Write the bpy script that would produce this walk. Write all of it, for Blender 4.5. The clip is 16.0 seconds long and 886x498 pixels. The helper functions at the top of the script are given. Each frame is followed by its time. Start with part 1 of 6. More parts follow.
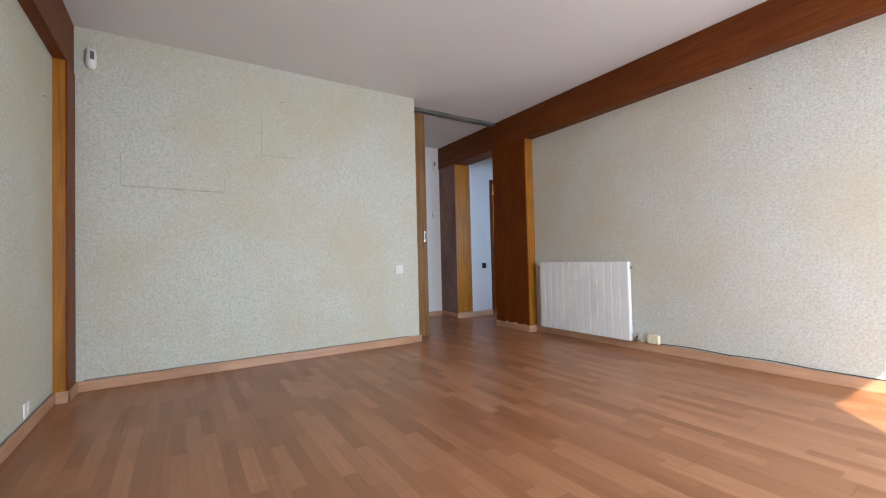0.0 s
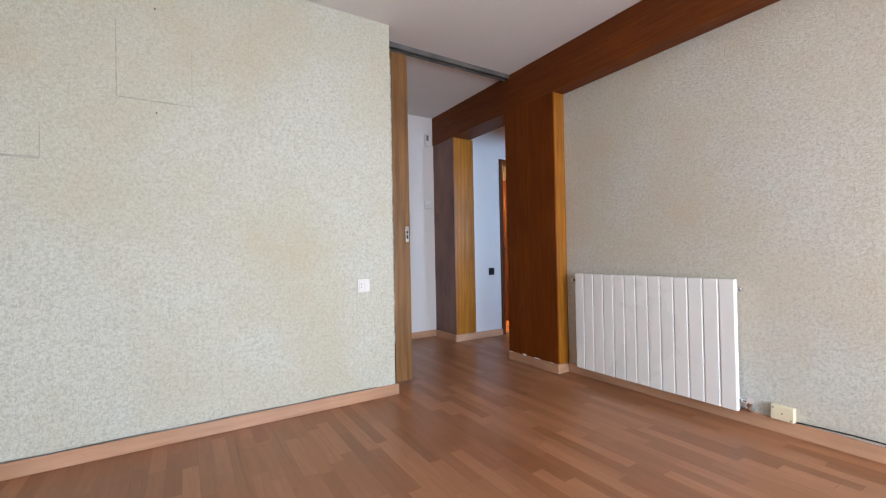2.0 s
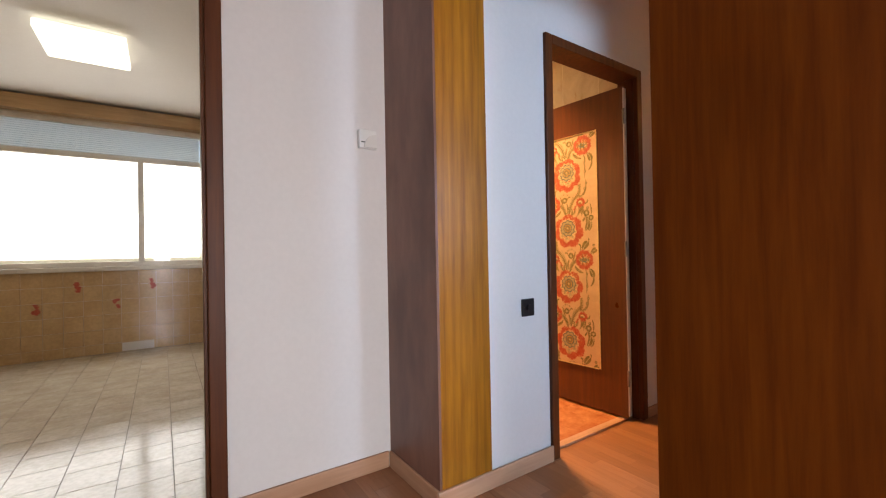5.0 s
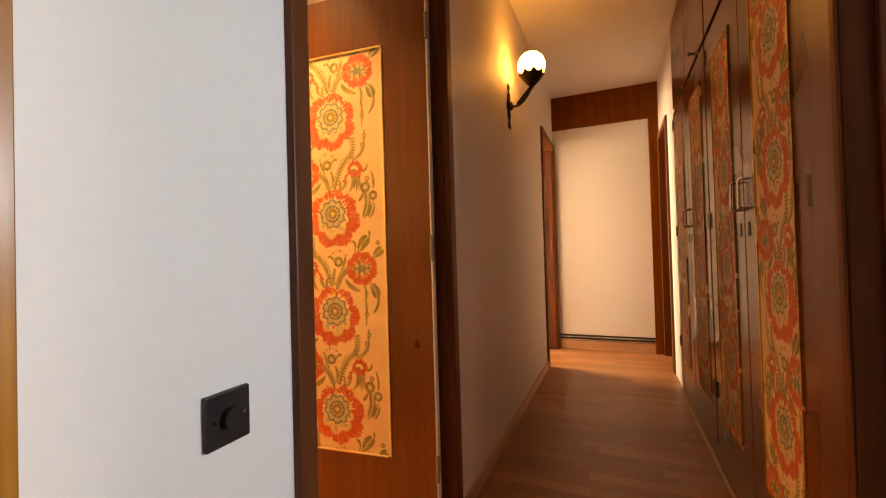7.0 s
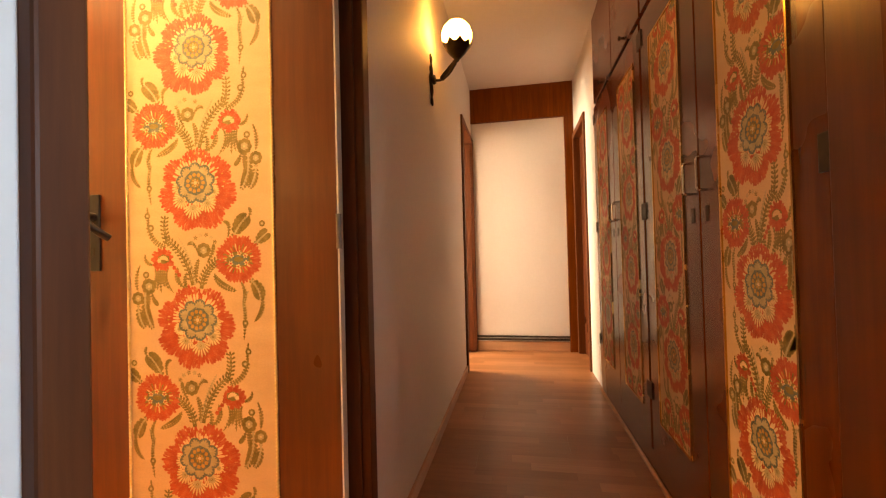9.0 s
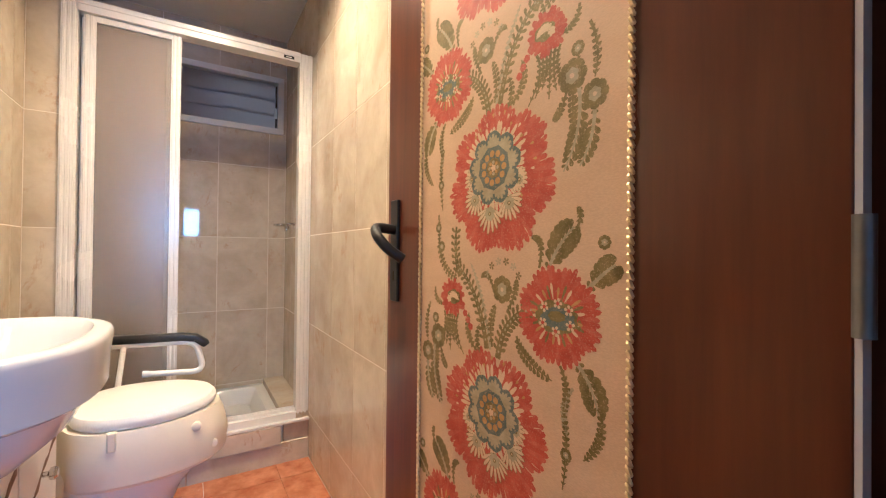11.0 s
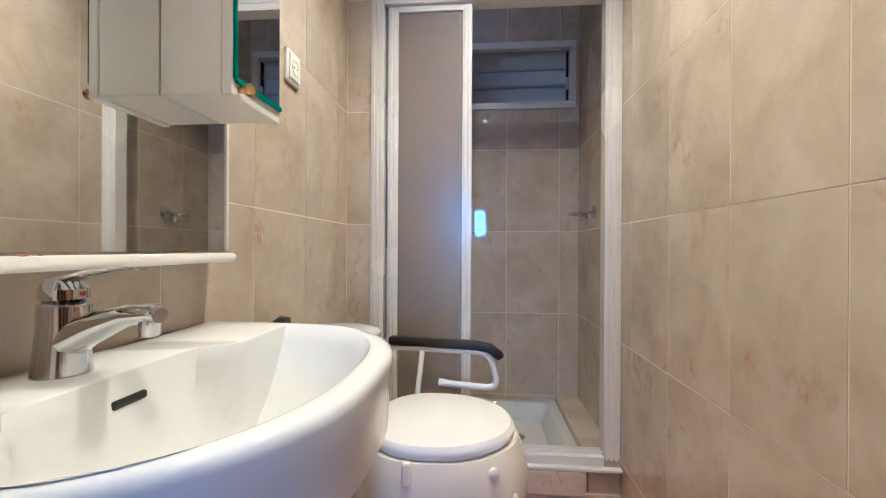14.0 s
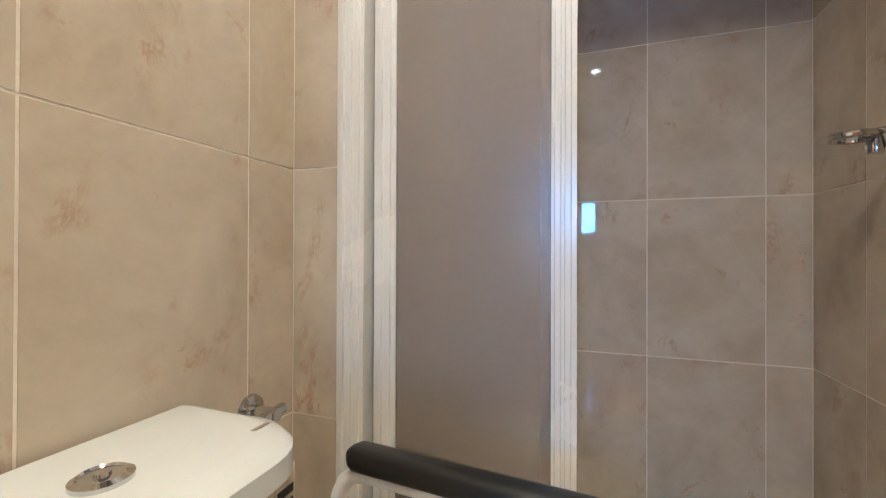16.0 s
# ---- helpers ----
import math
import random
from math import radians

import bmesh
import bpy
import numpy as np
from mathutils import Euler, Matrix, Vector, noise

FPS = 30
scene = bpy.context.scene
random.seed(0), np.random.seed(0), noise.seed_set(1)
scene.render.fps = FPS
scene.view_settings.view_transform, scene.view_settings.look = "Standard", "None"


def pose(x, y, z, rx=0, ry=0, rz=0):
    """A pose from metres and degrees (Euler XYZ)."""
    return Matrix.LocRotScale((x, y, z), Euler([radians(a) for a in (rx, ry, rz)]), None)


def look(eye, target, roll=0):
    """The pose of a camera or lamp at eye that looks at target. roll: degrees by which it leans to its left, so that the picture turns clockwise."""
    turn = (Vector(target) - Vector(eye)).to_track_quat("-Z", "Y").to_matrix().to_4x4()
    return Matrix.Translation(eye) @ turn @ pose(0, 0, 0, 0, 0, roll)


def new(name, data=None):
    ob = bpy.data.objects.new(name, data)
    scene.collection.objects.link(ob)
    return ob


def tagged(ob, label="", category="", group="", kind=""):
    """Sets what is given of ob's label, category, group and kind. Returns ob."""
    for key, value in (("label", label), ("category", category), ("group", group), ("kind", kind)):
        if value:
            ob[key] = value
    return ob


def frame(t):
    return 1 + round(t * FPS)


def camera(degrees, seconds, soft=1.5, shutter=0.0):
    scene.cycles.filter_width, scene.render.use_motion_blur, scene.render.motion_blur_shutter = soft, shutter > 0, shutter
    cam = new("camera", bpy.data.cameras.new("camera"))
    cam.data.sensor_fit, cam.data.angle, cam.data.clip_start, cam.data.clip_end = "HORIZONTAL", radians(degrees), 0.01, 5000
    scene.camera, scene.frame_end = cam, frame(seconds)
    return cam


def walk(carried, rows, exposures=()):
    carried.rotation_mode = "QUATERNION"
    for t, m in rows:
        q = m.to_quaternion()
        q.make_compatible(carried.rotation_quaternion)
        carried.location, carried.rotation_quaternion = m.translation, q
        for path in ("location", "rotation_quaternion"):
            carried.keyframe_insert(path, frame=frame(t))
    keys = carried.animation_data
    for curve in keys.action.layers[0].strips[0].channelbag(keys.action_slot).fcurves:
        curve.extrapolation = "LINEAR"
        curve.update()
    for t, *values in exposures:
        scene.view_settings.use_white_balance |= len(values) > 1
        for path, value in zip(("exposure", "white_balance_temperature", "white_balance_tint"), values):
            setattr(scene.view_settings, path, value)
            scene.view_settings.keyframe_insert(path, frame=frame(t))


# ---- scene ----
cam = camera(94.2, 16.0, soft=1.2)
PATH = [
    (0, (-0.183, 0.0, 0.86), (0.896, 1.683, 0.909), -1.4),
    (0.5, (0.005, 0.248, 0.879), (1.083, 1.932, 0.923), -1.3),
    (1, (0.211, 0.522, 0.91), (1.287, 2.207, 0.944), -1.3),
    (1.5, (0.466, 0.821, 0.966), (1.532, 2.513, 0.994), -1.1),
    (2, (0.702, 1.181, 0.969), (1.765, 2.875, 0.99), -1.1),
    (2.5, (0.958, 1.542, 0.988), (2.012, 3.242, 1.003), -0.9),
    (3, (1.247, 1.928, 1.019), (2.296, 3.631, 1.033), -0.8),
    (3.1, (1.306, 2.003, 1.019), (2.353, 3.707, 1.033), -0.8),
    (3.2, (1.358, 2.074, 1.043), (2.402, 3.78, 1.045), -1.0),
    (5.3, (2.467, 3.762, 1.013), (3.639, 5.383, 1.033), -1.0),
    (5.5, (2.564, 3.868, 1.014), (3.785, 5.451, 1.038), -0.9),
    (6, (2.804, 4.117, 1.003), (4.219, 5.53, 1.028), -1.1),
    (6.5, (3.042, 4.288, 1.007), (4.699, 5.408, 1.031), -1.2),
    (7, (3.261, 4.379, 0.985), (5.108, 5.147, 1.015), -1.6),
    (7.5, (3.373, 4.433, 0.953), (5.322, 4.88, 0.984), -1.7),
    (8, (3.402, 4.477, 0.918), (5.388, 4.712, 0.951), -1.7),
    (8.2, (3.408, 4.48, 0.914), (5.398, 4.673, 0.949), -1.7),
    (10.5, (4.068, 4.742, 1.019), (5.548, 6.086, 1.040), -0.0),
    (11, (4.155, 4.870, 1.024), (5.196, 6.577, 1.041), 0.6),
    (11.5, (4.223, 4.987, 1.038), (4.792, 6.904, 1.044), 0.7),
    (12, (4.235, 5.030, 1.038), (4.420, 7.021, 1.036), 0.7),
    (12.5, (4.227, 5.029, 1.024), (4.169, 7.029, 1.020), 0.7),
    (13, (4.205, 5.103, 1.006), (4.031, 7.095, 1.003), 0.7),
    (13.5, (4.140, 5.238, 1.017), (3.958, 7.229, 1.011), 0.5),
    (14, (4.135, 5.405, 1.009), (3.961, 7.398, 1.006), 0.3),
    (14.5, (4.155, 5.621, 0.996), (3.972, 7.612, 0.994), 0.4),
    (15, (4.151, 5.868, 0.995), (3.912, 7.854, 0.995), 0.2),
    (15.5, (4.125, 6.139, 0.993), (3.778, 8.108, 0.993), -0.0),
    (16, (4.115, 6.376, 0.956), (3.466, 8.268, 0.965), 0.2),
]
walk(cam, [(t, look(eye, target, roll)) for t, eye, target, roll in PATH],
     exposures=[(0, 1.37, 7000, 8), (1.5, 1.64, 7100, 10), (3.2, 1.82, 6700, 11), (5.3, 1.95, 8800, 16), (6.5, 1.95, 11800, 17), (8.2, 2.35, 12800, 18),
                (10.3, 2.1, 4200, 5), (11.0, 1.5, 4500, 3), (11.8, 1.28, 3950, 0), (12.5, 1.18, 3850, -2), (13.5, 1.05, 3850, -1), (14.5, 1.02, 3850, -2), (16, 1.12, 3950, -4)])

# ---- world, sun and window light ----
SUN_DIR = Vector((0.73, 0.68, -0.74)).normalized()
world = bpy.data.worlds.new("world")
scene.world = world
world.use_nodes = True
wn = world.node_tree.nodes
sky = wn.new("ShaderNodeTexSky")
sky.sky_type, sky.sun_disc = "NISHITA", False
sky.sun_elevation, sky.sun_rotation = radians(36.5), radians(227)
world.node_tree.links.new(sky.outputs[0], wn["Background"].inputs[0])
wn["Background"].inputs[1].default_value = 0.06


def lamp(name, kind, place, target, power, colour, size=0.1, size_y=None):
    data = bpy.data.lights.new(name, kind)
    data.energy, data.color = power, colour
    if kind == "AREA":
        data.shape, data.size, data.size_y = "RECTANGLE", size, size_y or size
    elif kind == "SUN":
        data.angle = size
    else:
        data.shadow_soft_size = size
    ob = new(name, data)
    ob.matrix_world = look(place, target)
    return ob


lamp("sun", "SUN", (-4, -6, 8), Vector((-4, -6, 8)) + SUN_DIR, 5.0, (1.0, 0.93, 0.82), radians(0.5))
lamp("living_window_light", "AREA", (1.70, -1.46, 1.05), (1.70, 0, 0.30), 86, (0.65, 0.78, 1.0), 2.2, 1.6)
lamp("side_room_window_light", "AREA", (4.15, 1.86, 1.50), (4.15, 4, 1.42), 23, (0.38, 0.62, 1.0), 0.66, 0.46)
lamp("kitchen_window_light", "AREA", (1.75, 9.42, 1.55), (1.75, 8, 1.4), 8, (0.86, 0.93, 1.0), 1.9, 1.1)
lamp("bedroom_window_light", "AREA", (7.3, 7.35, 1.5), (7.3, 6, 1.3), 66, (1.0, 0.88, 0.74), 1.2, 1.2)

for spot_x, spot_y, beam, watts in ((4.20, 5.53, 100, 56), (4.225, 6.32, 146, 96)):
    spot = lamp("downlight_beam", "SPOT", (spot_x, spot_y, 2.362), (spot_x, spot_y, 0), watts, (1.0, 0.61, 0.285), 0.045)
    spot.data.spot_size, spot.data.spot_blend = radians(beam), 1.0

# ---- materials ----


def nodes_of(name):
    m = bpy.data.materials.new(name)
    m.use_nodes = True
    return m, m.node_tree.nodes, m.node_tree.links, m.node_tree.nodes["Principled BSDF"]


def ramp(nt, links, source, stops):
    r = nt.new("ShaderNodeValToRGB")
    while len(r.color_ramp.elements) < len(stops):
        r.color_ramp.elements.new(0.5)
    for e, (p, c) in zip(r.color_ramp.elements, stops):
        e.position, e.color = p, (*c, 1)
    links.new(source, r.inputs[0])
    return r.outputs[0]


def coords(nt, links, scale, piece=0.0):
    """World position, stretched; pieces shift it each by its own random offset."""
    geo = nt.new("ShaderNodeNewGeometry")
    mul = nt.new("ShaderNodeVectorMath")
    mul.operation = "MULTIPLY"
    mul.inputs[1].default_value = scale
    links.new(geo.outputs["Position"], mul.inputs[0])
    if not piece:
        return mul.outputs[0]
    info = nt.new("ShaderNodeObjectInfo")
    wide = nt.new("ShaderNodeMath")
    wide.operation = "MULTIPLY"
    wide.inputs[1].default_value = piece
    links.new(info.outputs["Random"], wide.inputs[0])
    add = nt.new("ShaderNodeVectorMath")
    add.operation = "ADD"
    links.new(mul.outputs[0], add.inputs[0])
    links.new(wide.outputs[0], add.inputs[1])
    return add.outputs[0]


def noise_of(nt, links, vec, scale, detail=5.0, rough=0.55, distort=0.0):
    n = nt.new("ShaderNodeTexNoise")
    n.inputs["Scale"].default_value, n.inputs["Detail"].default_value = scale, detail
    n.inputs["Roughness"].default_value, n.inputs["Distortion"].default_value = rough, distort
    links.new(vec, n.inputs["Vector"])
    return n.outputs[0]


def mix(nt, links, a, b, fac, mode="MIX"):
    m = nt.new("ShaderNodeMix")
    m.data_type, m.blend_type = "RGBA", mode
    for socket, v in ((m.inputs[6], a), (m.inputs[7], b), (m.inputs[0], fac)):
        if isinstance(v, (int, float)):
            socket.default_value = v
        elif isinstance(v, tuple):
            socket.default_value = (*v, 1)
        else:
            links.new(v, socket)
    return m.outputs[2]


def bump_of(nt, links, height, strength, distance, bsdf):
    b = nt.new("ShaderNodeBump")
    b.inputs["Strength"].default_value, b.inputs["Distance"].default_value = strength, distance
    links.new(height, b.inputs["Height"])
    links.new(b.outputs[0], bsdf.inputs["Normal"])


def surface(name, dark, light, size=3.0, fine=40.0, rough=0.5, metal=0.0, bump=0.1, depth=0.002, stretch=(1, 1, 1),
            coat=0.0, piece=0.0, rough_var=0.12, spec=0.5, grain=0.6):
    """Two-scale mottled paint, plaster, plastic or metal."""
    m, nt, links, bsdf = nodes_of(name)
    v = coords(nt, links, stretch, piece)
    big, small = noise_of(nt, links, v, size), noise_of(nt, links, v, fine, 3)
    c = ramp(nt, links, big, [(0.3, dark), (0.7, light)])
    c = mix(nt, links, c, ramp(nt, links, small, [(0.35, (0.82, 0.82, 0.82)), (0.65, (1, 1, 1))]), grain, "MULTIPLY")
    links.new(c, bsdf.inputs["Base Color"])
    rr = nt.new("ShaderNodeMapRange")
    rr.inputs["To Min"].default_value, rr.inputs["To Max"].default_value = max(0.02, rough - rough_var), min(1, rough + rough_var)
    links.new(big, rr.inputs[0])
    links.new(rr.outputs[0], bsdf.inputs["Roughness"])
    bsdf.inputs["Metallic"].default_value, bsdf.inputs["Coat Weight"].default_value = metal, coat
    bsdf.inputs["Specular IOR Level"].default_value = spec
    bsdf.inputs["Coat Roughness"].default_value = 0.12
    if bump:
        bump_of(nt, links, small, bump, depth, bsdf)
    return m


def wood(name, dark, light, axis=2, rough=0.35, coat=0.3, piece=0.0, scale=1.0, bump=0.08, figure=0.35, spec=0.5):
    """Veneer with long grain along one axis and a broad cathedral figure."""
    m, nt, links, bsdf = nodes_of(name)
    s = [14.0 * scale] * 3
    s[axis] = 0.9 * scale
    v = coords(nt, links, tuple(s), piece)
    grain = noise_of(nt, links, v, 3.2, 8, 0.62, 0.25)
    s2 = [5.0 * scale] * 3
    s2[axis] = 0.45 * scale
    v2 = coords(nt, links, tuple(s2), piece)
    wave = nt.new("ShaderNodeTexWave")
    wave.inputs["Scale"].default_value, wave.inputs["Distortion"].default_value = 1.3, 9.0
    wave.inputs["Detail"].default_value, wave.inputs["Detail Scale"].default_value = 3.0, 0.8
    links.new(v2, wave.inputs["Vector"])
    c = ramp(nt, links, grain, [(0.28, dark), (0.72, light)])
    w = ramp(nt, links, wave.outputs[0], [(0.0, (0.72, 0.66, 0.60)), (0.6, (1, 1, 1))])
    c = mix(nt, links, c, w, figure, "MULTIPLY")
    blot = noise_of(nt, links, coords(nt, links, (1, 1, 1), piece), 2.2, 3)
    c = mix(nt, links, c, ramp(nt, links, blot, [(0.3, (0.74, 0.74, 0.74)), (0.65, (1, 1, 1))]), 0.7, "MULTIPLY")
    links.new(c, bsdf.inputs["Base Color"])
    rr = nt.new("ShaderNodeMapRange")
    rr.inputs["To Min"].default_value, rr.inputs["To Max"].default_value = rough - 0.08, rough + 0.12
    links.new(blot, rr.inputs[0])
    links.new(rr.outputs[0], bsdf.inputs["Roughness"])
    bsdf.inputs["Coat Weight"].default_value, bsdf.inputs["Coat Roughness"].default_value = coat, 0.16
    bsdf.inputs["Specular IOR Level"].default_value = spec
    bump_of(nt, links, grain, bump, 0.001, bsdf)
    return m


def laminate(name):
    """Three-strip beech-look laminate, strips running along y."""
    m, nt, links, bsdf = nodes_of(name)
    geo = nt.new("ShaderNodeNewGeometry")
    sep = nt.new("ShaderNodeSeparateXYZ")
    links.new(geo.outputs["Position"], sep.inputs[0])

    def op(kind, a, b=None):
        n = nt.new("ShaderNodeMath")
        n.operation = kind
        for k, v in enumerate((a, b)):
            if isinstance(v, (int, float)):
                n.inputs[k].default_value = v
            elif v is not None:
                links.new(v, n.inputs[k])
        return n.outputs[0]

    row = op("FLOOR", op("DIVIDE", op("SUBTRACT", sep.outputs[0], -1.0), 0.0647))
    wn1 = nt.new("ShaderNodeTexWhiteNoise")
    wn1.noise_dimensions = "1D"
    links.new(row, wn1.inputs["W"])
    along = op("ADD", op("DIVIDE", sep.outputs[1], 0.43), op("MULTIPLY", wn1.outputs[0], 7.0))
    cell = op("FLOOR", along)
    comb = nt.new("ShaderNodeCombineXYZ")
    links.new(row, comb.inputs[0])
    links.new(cell, comb.inputs[1])
    wn2 = nt.new("ShaderNodeTexWhiteNoise")
    wn2.noise_dimensions = "2D"
    links.new(comb.outputs[0], wn2.inputs["Vector"])
    tone = ramp(nt, links, wn2.outputs[0], [(0.0, (0.262, 0.103, 0.042)), (0.5, (0.325, 0.136, 0.062)), (1.0, (0.392, 0.176, 0.087))])
    v = nt.new("ShaderNodeVectorMath")
    v.operation = "MULTIPLY_ADD"
    links.new(geo.outputs["Position"], v.inputs[0])
    v.inputs[1].default_value = (26.0, 1.8, 1.0)
    links.new(wn2.outputs[1], v.inputs[2])
    v3 = nt.new("ShaderNodeVectorMath")
    v3.operation = "MULTIPLY_ADD"
    links.new(wn2.outputs[1], v3.inputs[0])
    v3.inputs[1].default_value = (30.0, 30.0, 30.0)
    links.new(v.outputs[0], v3.inputs[2])
    grain = noise_of(nt, links, v3.outputs[0], 2.0, 6, 0.6, 0.6)
    c = mix(nt, links, tone, ramp(nt, links, grain, [(0.3, (0.74, 0.68, 0.62)), (0.6, (1, 1, 1))]), 0.55, "MULTIPLY")
    fx = op("FRACT", op("DIVIDE", op("SUBTRACT", sep.outputs[0], -1.0), 0.0647))
    fy = op("FRACT", along)
    edge = op("MAXIMUM", op("LESS_THAN", fx, 0.02), op("LESS_THAN", fy, 0.004))
    c = mix(nt, links, c, (0.20, 0.075, 0.03), op("MULTIPLY", edge, 0.45))
    links.new(c, bsdf.inputs["Base Color"])
    scuff = noise_of(nt, links, geo.outputs["Position"], 1.7, 5)
    rr = nt.new("ShaderNodeMapRange")
    rr.inputs["To Min"].default_value, rr.inputs["To Max"].default_value = 0.24, 0.46
    links.new(scuff, rr.inputs[0])
    links.new(rr.outputs[0], bsdf.inputs["Roughness"])
    bump_of(nt, links, grain, 0.04, 0.0006, bsdf)
    return m


def wallpaper(name, dark, light, stain):
    """Embossed vinyl paper: small blotched relief, darker in its fine hollows, and large uneven yellowing."""
    m, nt, links, bsdf = nodes_of(name)
    v = coords(nt, links, (1, 1, 1))
    spots = noise_of(nt, links, v, 66, 6, 0.70, 0.6)
    crumbs = noise_of(nt, links, v, 150, 3, 0.6)
    big = noise_of(nt, links, v, 1.1, 4, 0.6)
    c = ramp(nt, links, spots, [(0.38, dark), (0.56, light)])
    c = mix(nt, links, c, stain, ramp(nt, links, big, [(0.42, (0, 0, 0)), (0.72, (0.65, 0.65, 0.65))]))
    c = mix(nt, links, c, ramp(nt, links, crumbs, [(0.35, (0.80, 0.79, 0.76)), (0.6, (1, 1, 1))]), 0.6, "MULTIPLY")
    links.new(c, bsdf.inputs["Base Color"])
    bsdf.inputs["Roughness"].default_value = 0.62
    bsdf.inputs["Specular IOR Level"].default_value = 0.3
    both = mix(nt, links, spots, crumbs, 0.45)
    bump_of(nt, links, both, 1.0, 0.010, bsdf)
    return m


def marble_tile(name, dark, light, vein, rough=0.09):
    """Glazed ceramic with a soft marbled print; every tile shows its own cut of it."""
    m, nt, links, bsdf = nodes_of(name)
    v = coords(nt, links, (1, 1, 1), 37.0)
    cloud = noise_of(nt, links, v, 4.5, 6, 0.6, 0.5)
    fine = noise_of(nt, links, v, 30, 4)
    c = ramp(nt, links, cloud, [(0.3, dark), (0.7, light)])
    vn = noise_of(nt, links, coords(nt, links, (1.0, 1.0, 0.6), 37.0), 4.0, 7, 0.72, 0.3)
    line = ramp(nt, links, vn, [(0.46, (0, 0, 0)), (0.5, (1, 1, 1)), (0.525, (0, 0, 0))])
    where = ramp(nt, links, noise_of(nt, links, v, 9.5, 3, 0.6), [(0.54, (0, 0, 0)), (0.72, (0.85, 0.85, 0.85))])
    c = mix(nt, links, c, vein, mix(nt, links, line, where, 1.0, "MULTIPLY"))
    c = mix(nt, links, c, ramp(nt, links, fine, [(0.3, (0.9, 0.9, 0.9)), (0.6, (1, 1, 1))]), 0.5, "MULTIPLY")
    links.new(c, bsdf.inputs["Base Color"])
    bsdf.inputs["Roughness"].default_value = rough
    bump_of(nt, links, noise_of(nt, links, v, 7, 2), 0.03, 0.002, bsdf)
    return m


def glowing(name, colour, strength):
    m, nt, links, bsdf = nodes_of(name)
    bsdf.inputs["Base Color"].default_value = (0.8, 0.8, 0.8, 1)
    bsdf.inputs["Emission Color"].default_value, bsdf.inputs["Emission Strength"].default_value = (*colour, 1), strength
    return m


def glass(name, colour, rough, transmission=1.0):
    m, nt, links, bsdf = nodes_of(name)
    bsdf.inputs["Base Color"].default_value = (*colour, 1)
    bsdf.inputs["Roughness"].default_value, bsdf.inputs["Transmission Weight"].default_value = rough, transmission
    bsdf.inputs["IOR"].default_value = 1.45
    return m


LAMINATE = laminate("laminate")
PAPER_GREEN = wallpaper("paper_green", (0.520, 0.530, 0.446), (0.680, 0.690, 0.615), (0.575, 0.515, 0.345))
PAPER_GREY = wallpaper("paper_grey", (0.505, 0.505, 0.450), (0.668, 0.668, 0.612), (0.60, 0.49, 0.34))
PLASTER = surface("white_plaster", (0.67, 0.64, 0.62), (0.72, 0.69, 0.67), 0.8, 45, 0.6, bump=0.05, depth=0.0008, grain=0.15)
CEILING = surface("ceiling_paint", (0.68, 0.66, 0.64), (0.74, 0.72, 0.70), 0.9, 70, 0.7, bump=0.05, depth=0.0008, grain=0.15)
CREAM_PAINT = surface("scraped_cream_paint", (0.70, 0.585, 0.42), (0.82, 0.71, 0.545), 5, 60, 0.62, bump=0.12, depth=0.0015, grain=0.3)
TORN = surface("torn_paper", (0.10, 0.10, 0.10), (0.62, 0.60, 0.54), 26, 90, 0.8, bump=0.5, depth=0.004)
SKIRT = wood("skirting_beech", (0.46, 0.24, 0.14), (0.60, 0.35, 0.22), 0, 0.35, 0.2, scale=0.7, figure=0.15)
SKIRT_Y = wood("skirting_beech_y", (0.46, 0.24, 0.14), (0.60, 0.35, 0.22), 1, 0.35, 0.2, scale=0.7, figure=0.15)
BEAM_Y = wood("red_veneer_beam", (0.105, 0.021, 0.002), (0.188, 0.047, 0.006), 1, 0.5, 0.0, spec=0.22)
RED = wood("red_veneer", (0.122, 0.024, 0.0025), (0.215, 0.053, 0.006), 2, 0.45, 0.0, spec=0.16)
# red veneer greyed in blotches: the lit hall's hazy reflection put into the colour
SHEEN_RED = surface("veneer_painted_sheen", (0.135, 0.052, 0.033), (0.265, 0.128, 0.092), 4.5, 30, 0.45, bump=0.04, depth=0.0006, stretch=(1, 1, 0.35))
OAK = wood("honey_oak", (0.27, 0.092, 0.006), (0.47, 0.178, 0.015), 2, 0.30, 0.3, bump=0.25, figure=0.6)
OAK_STILE = wood("door_oak", (0.165, 0.072, 0.018), (0.30, 0.145, 0.046), 2, 0.4, 0.12, figure=0.75)
DOOR_WOOD = wood("dark_door_veneer", (0.080, 0.019, 0.006), (0.142, 0.035, 0.009), 2, 0.28, 0.35)
FRAME_WOOD = wood("dark_frame", (0.086, 0.022, 0.007), (0.150, 0.042, 0.012), 2, 0.42, 0.0, spec=0.22)
WARD = wood("wardrobe_veneer", (0.082, 0.017, 0.0035), (0.145, 0.033, 0.006), 2, 0.24, 0.3, spec=0.35)
WHITE_ENAMEL = surface("white_enamel", (0.76, 0.75, 0.73), (0.82, 0.81, 0.79), 2, 60, 0.3, bump=0.03, depth=0.0006, grain=0.06)
WHITE_PLASTIC = surface("white_plastic", (0.74, 0.73, 0.70), (0.80, 0.79, 0.76), 5, 90, 0.38, bump=0.02, depth=0.0004, grain=0.06)
CREAM = surface("cream_plastic", (0.72, 0.62, 0.42), (0.80, 0.70, 0.50), 5, 90, 0.4, bump=0.03, depth=0.0005, grain=0.06)
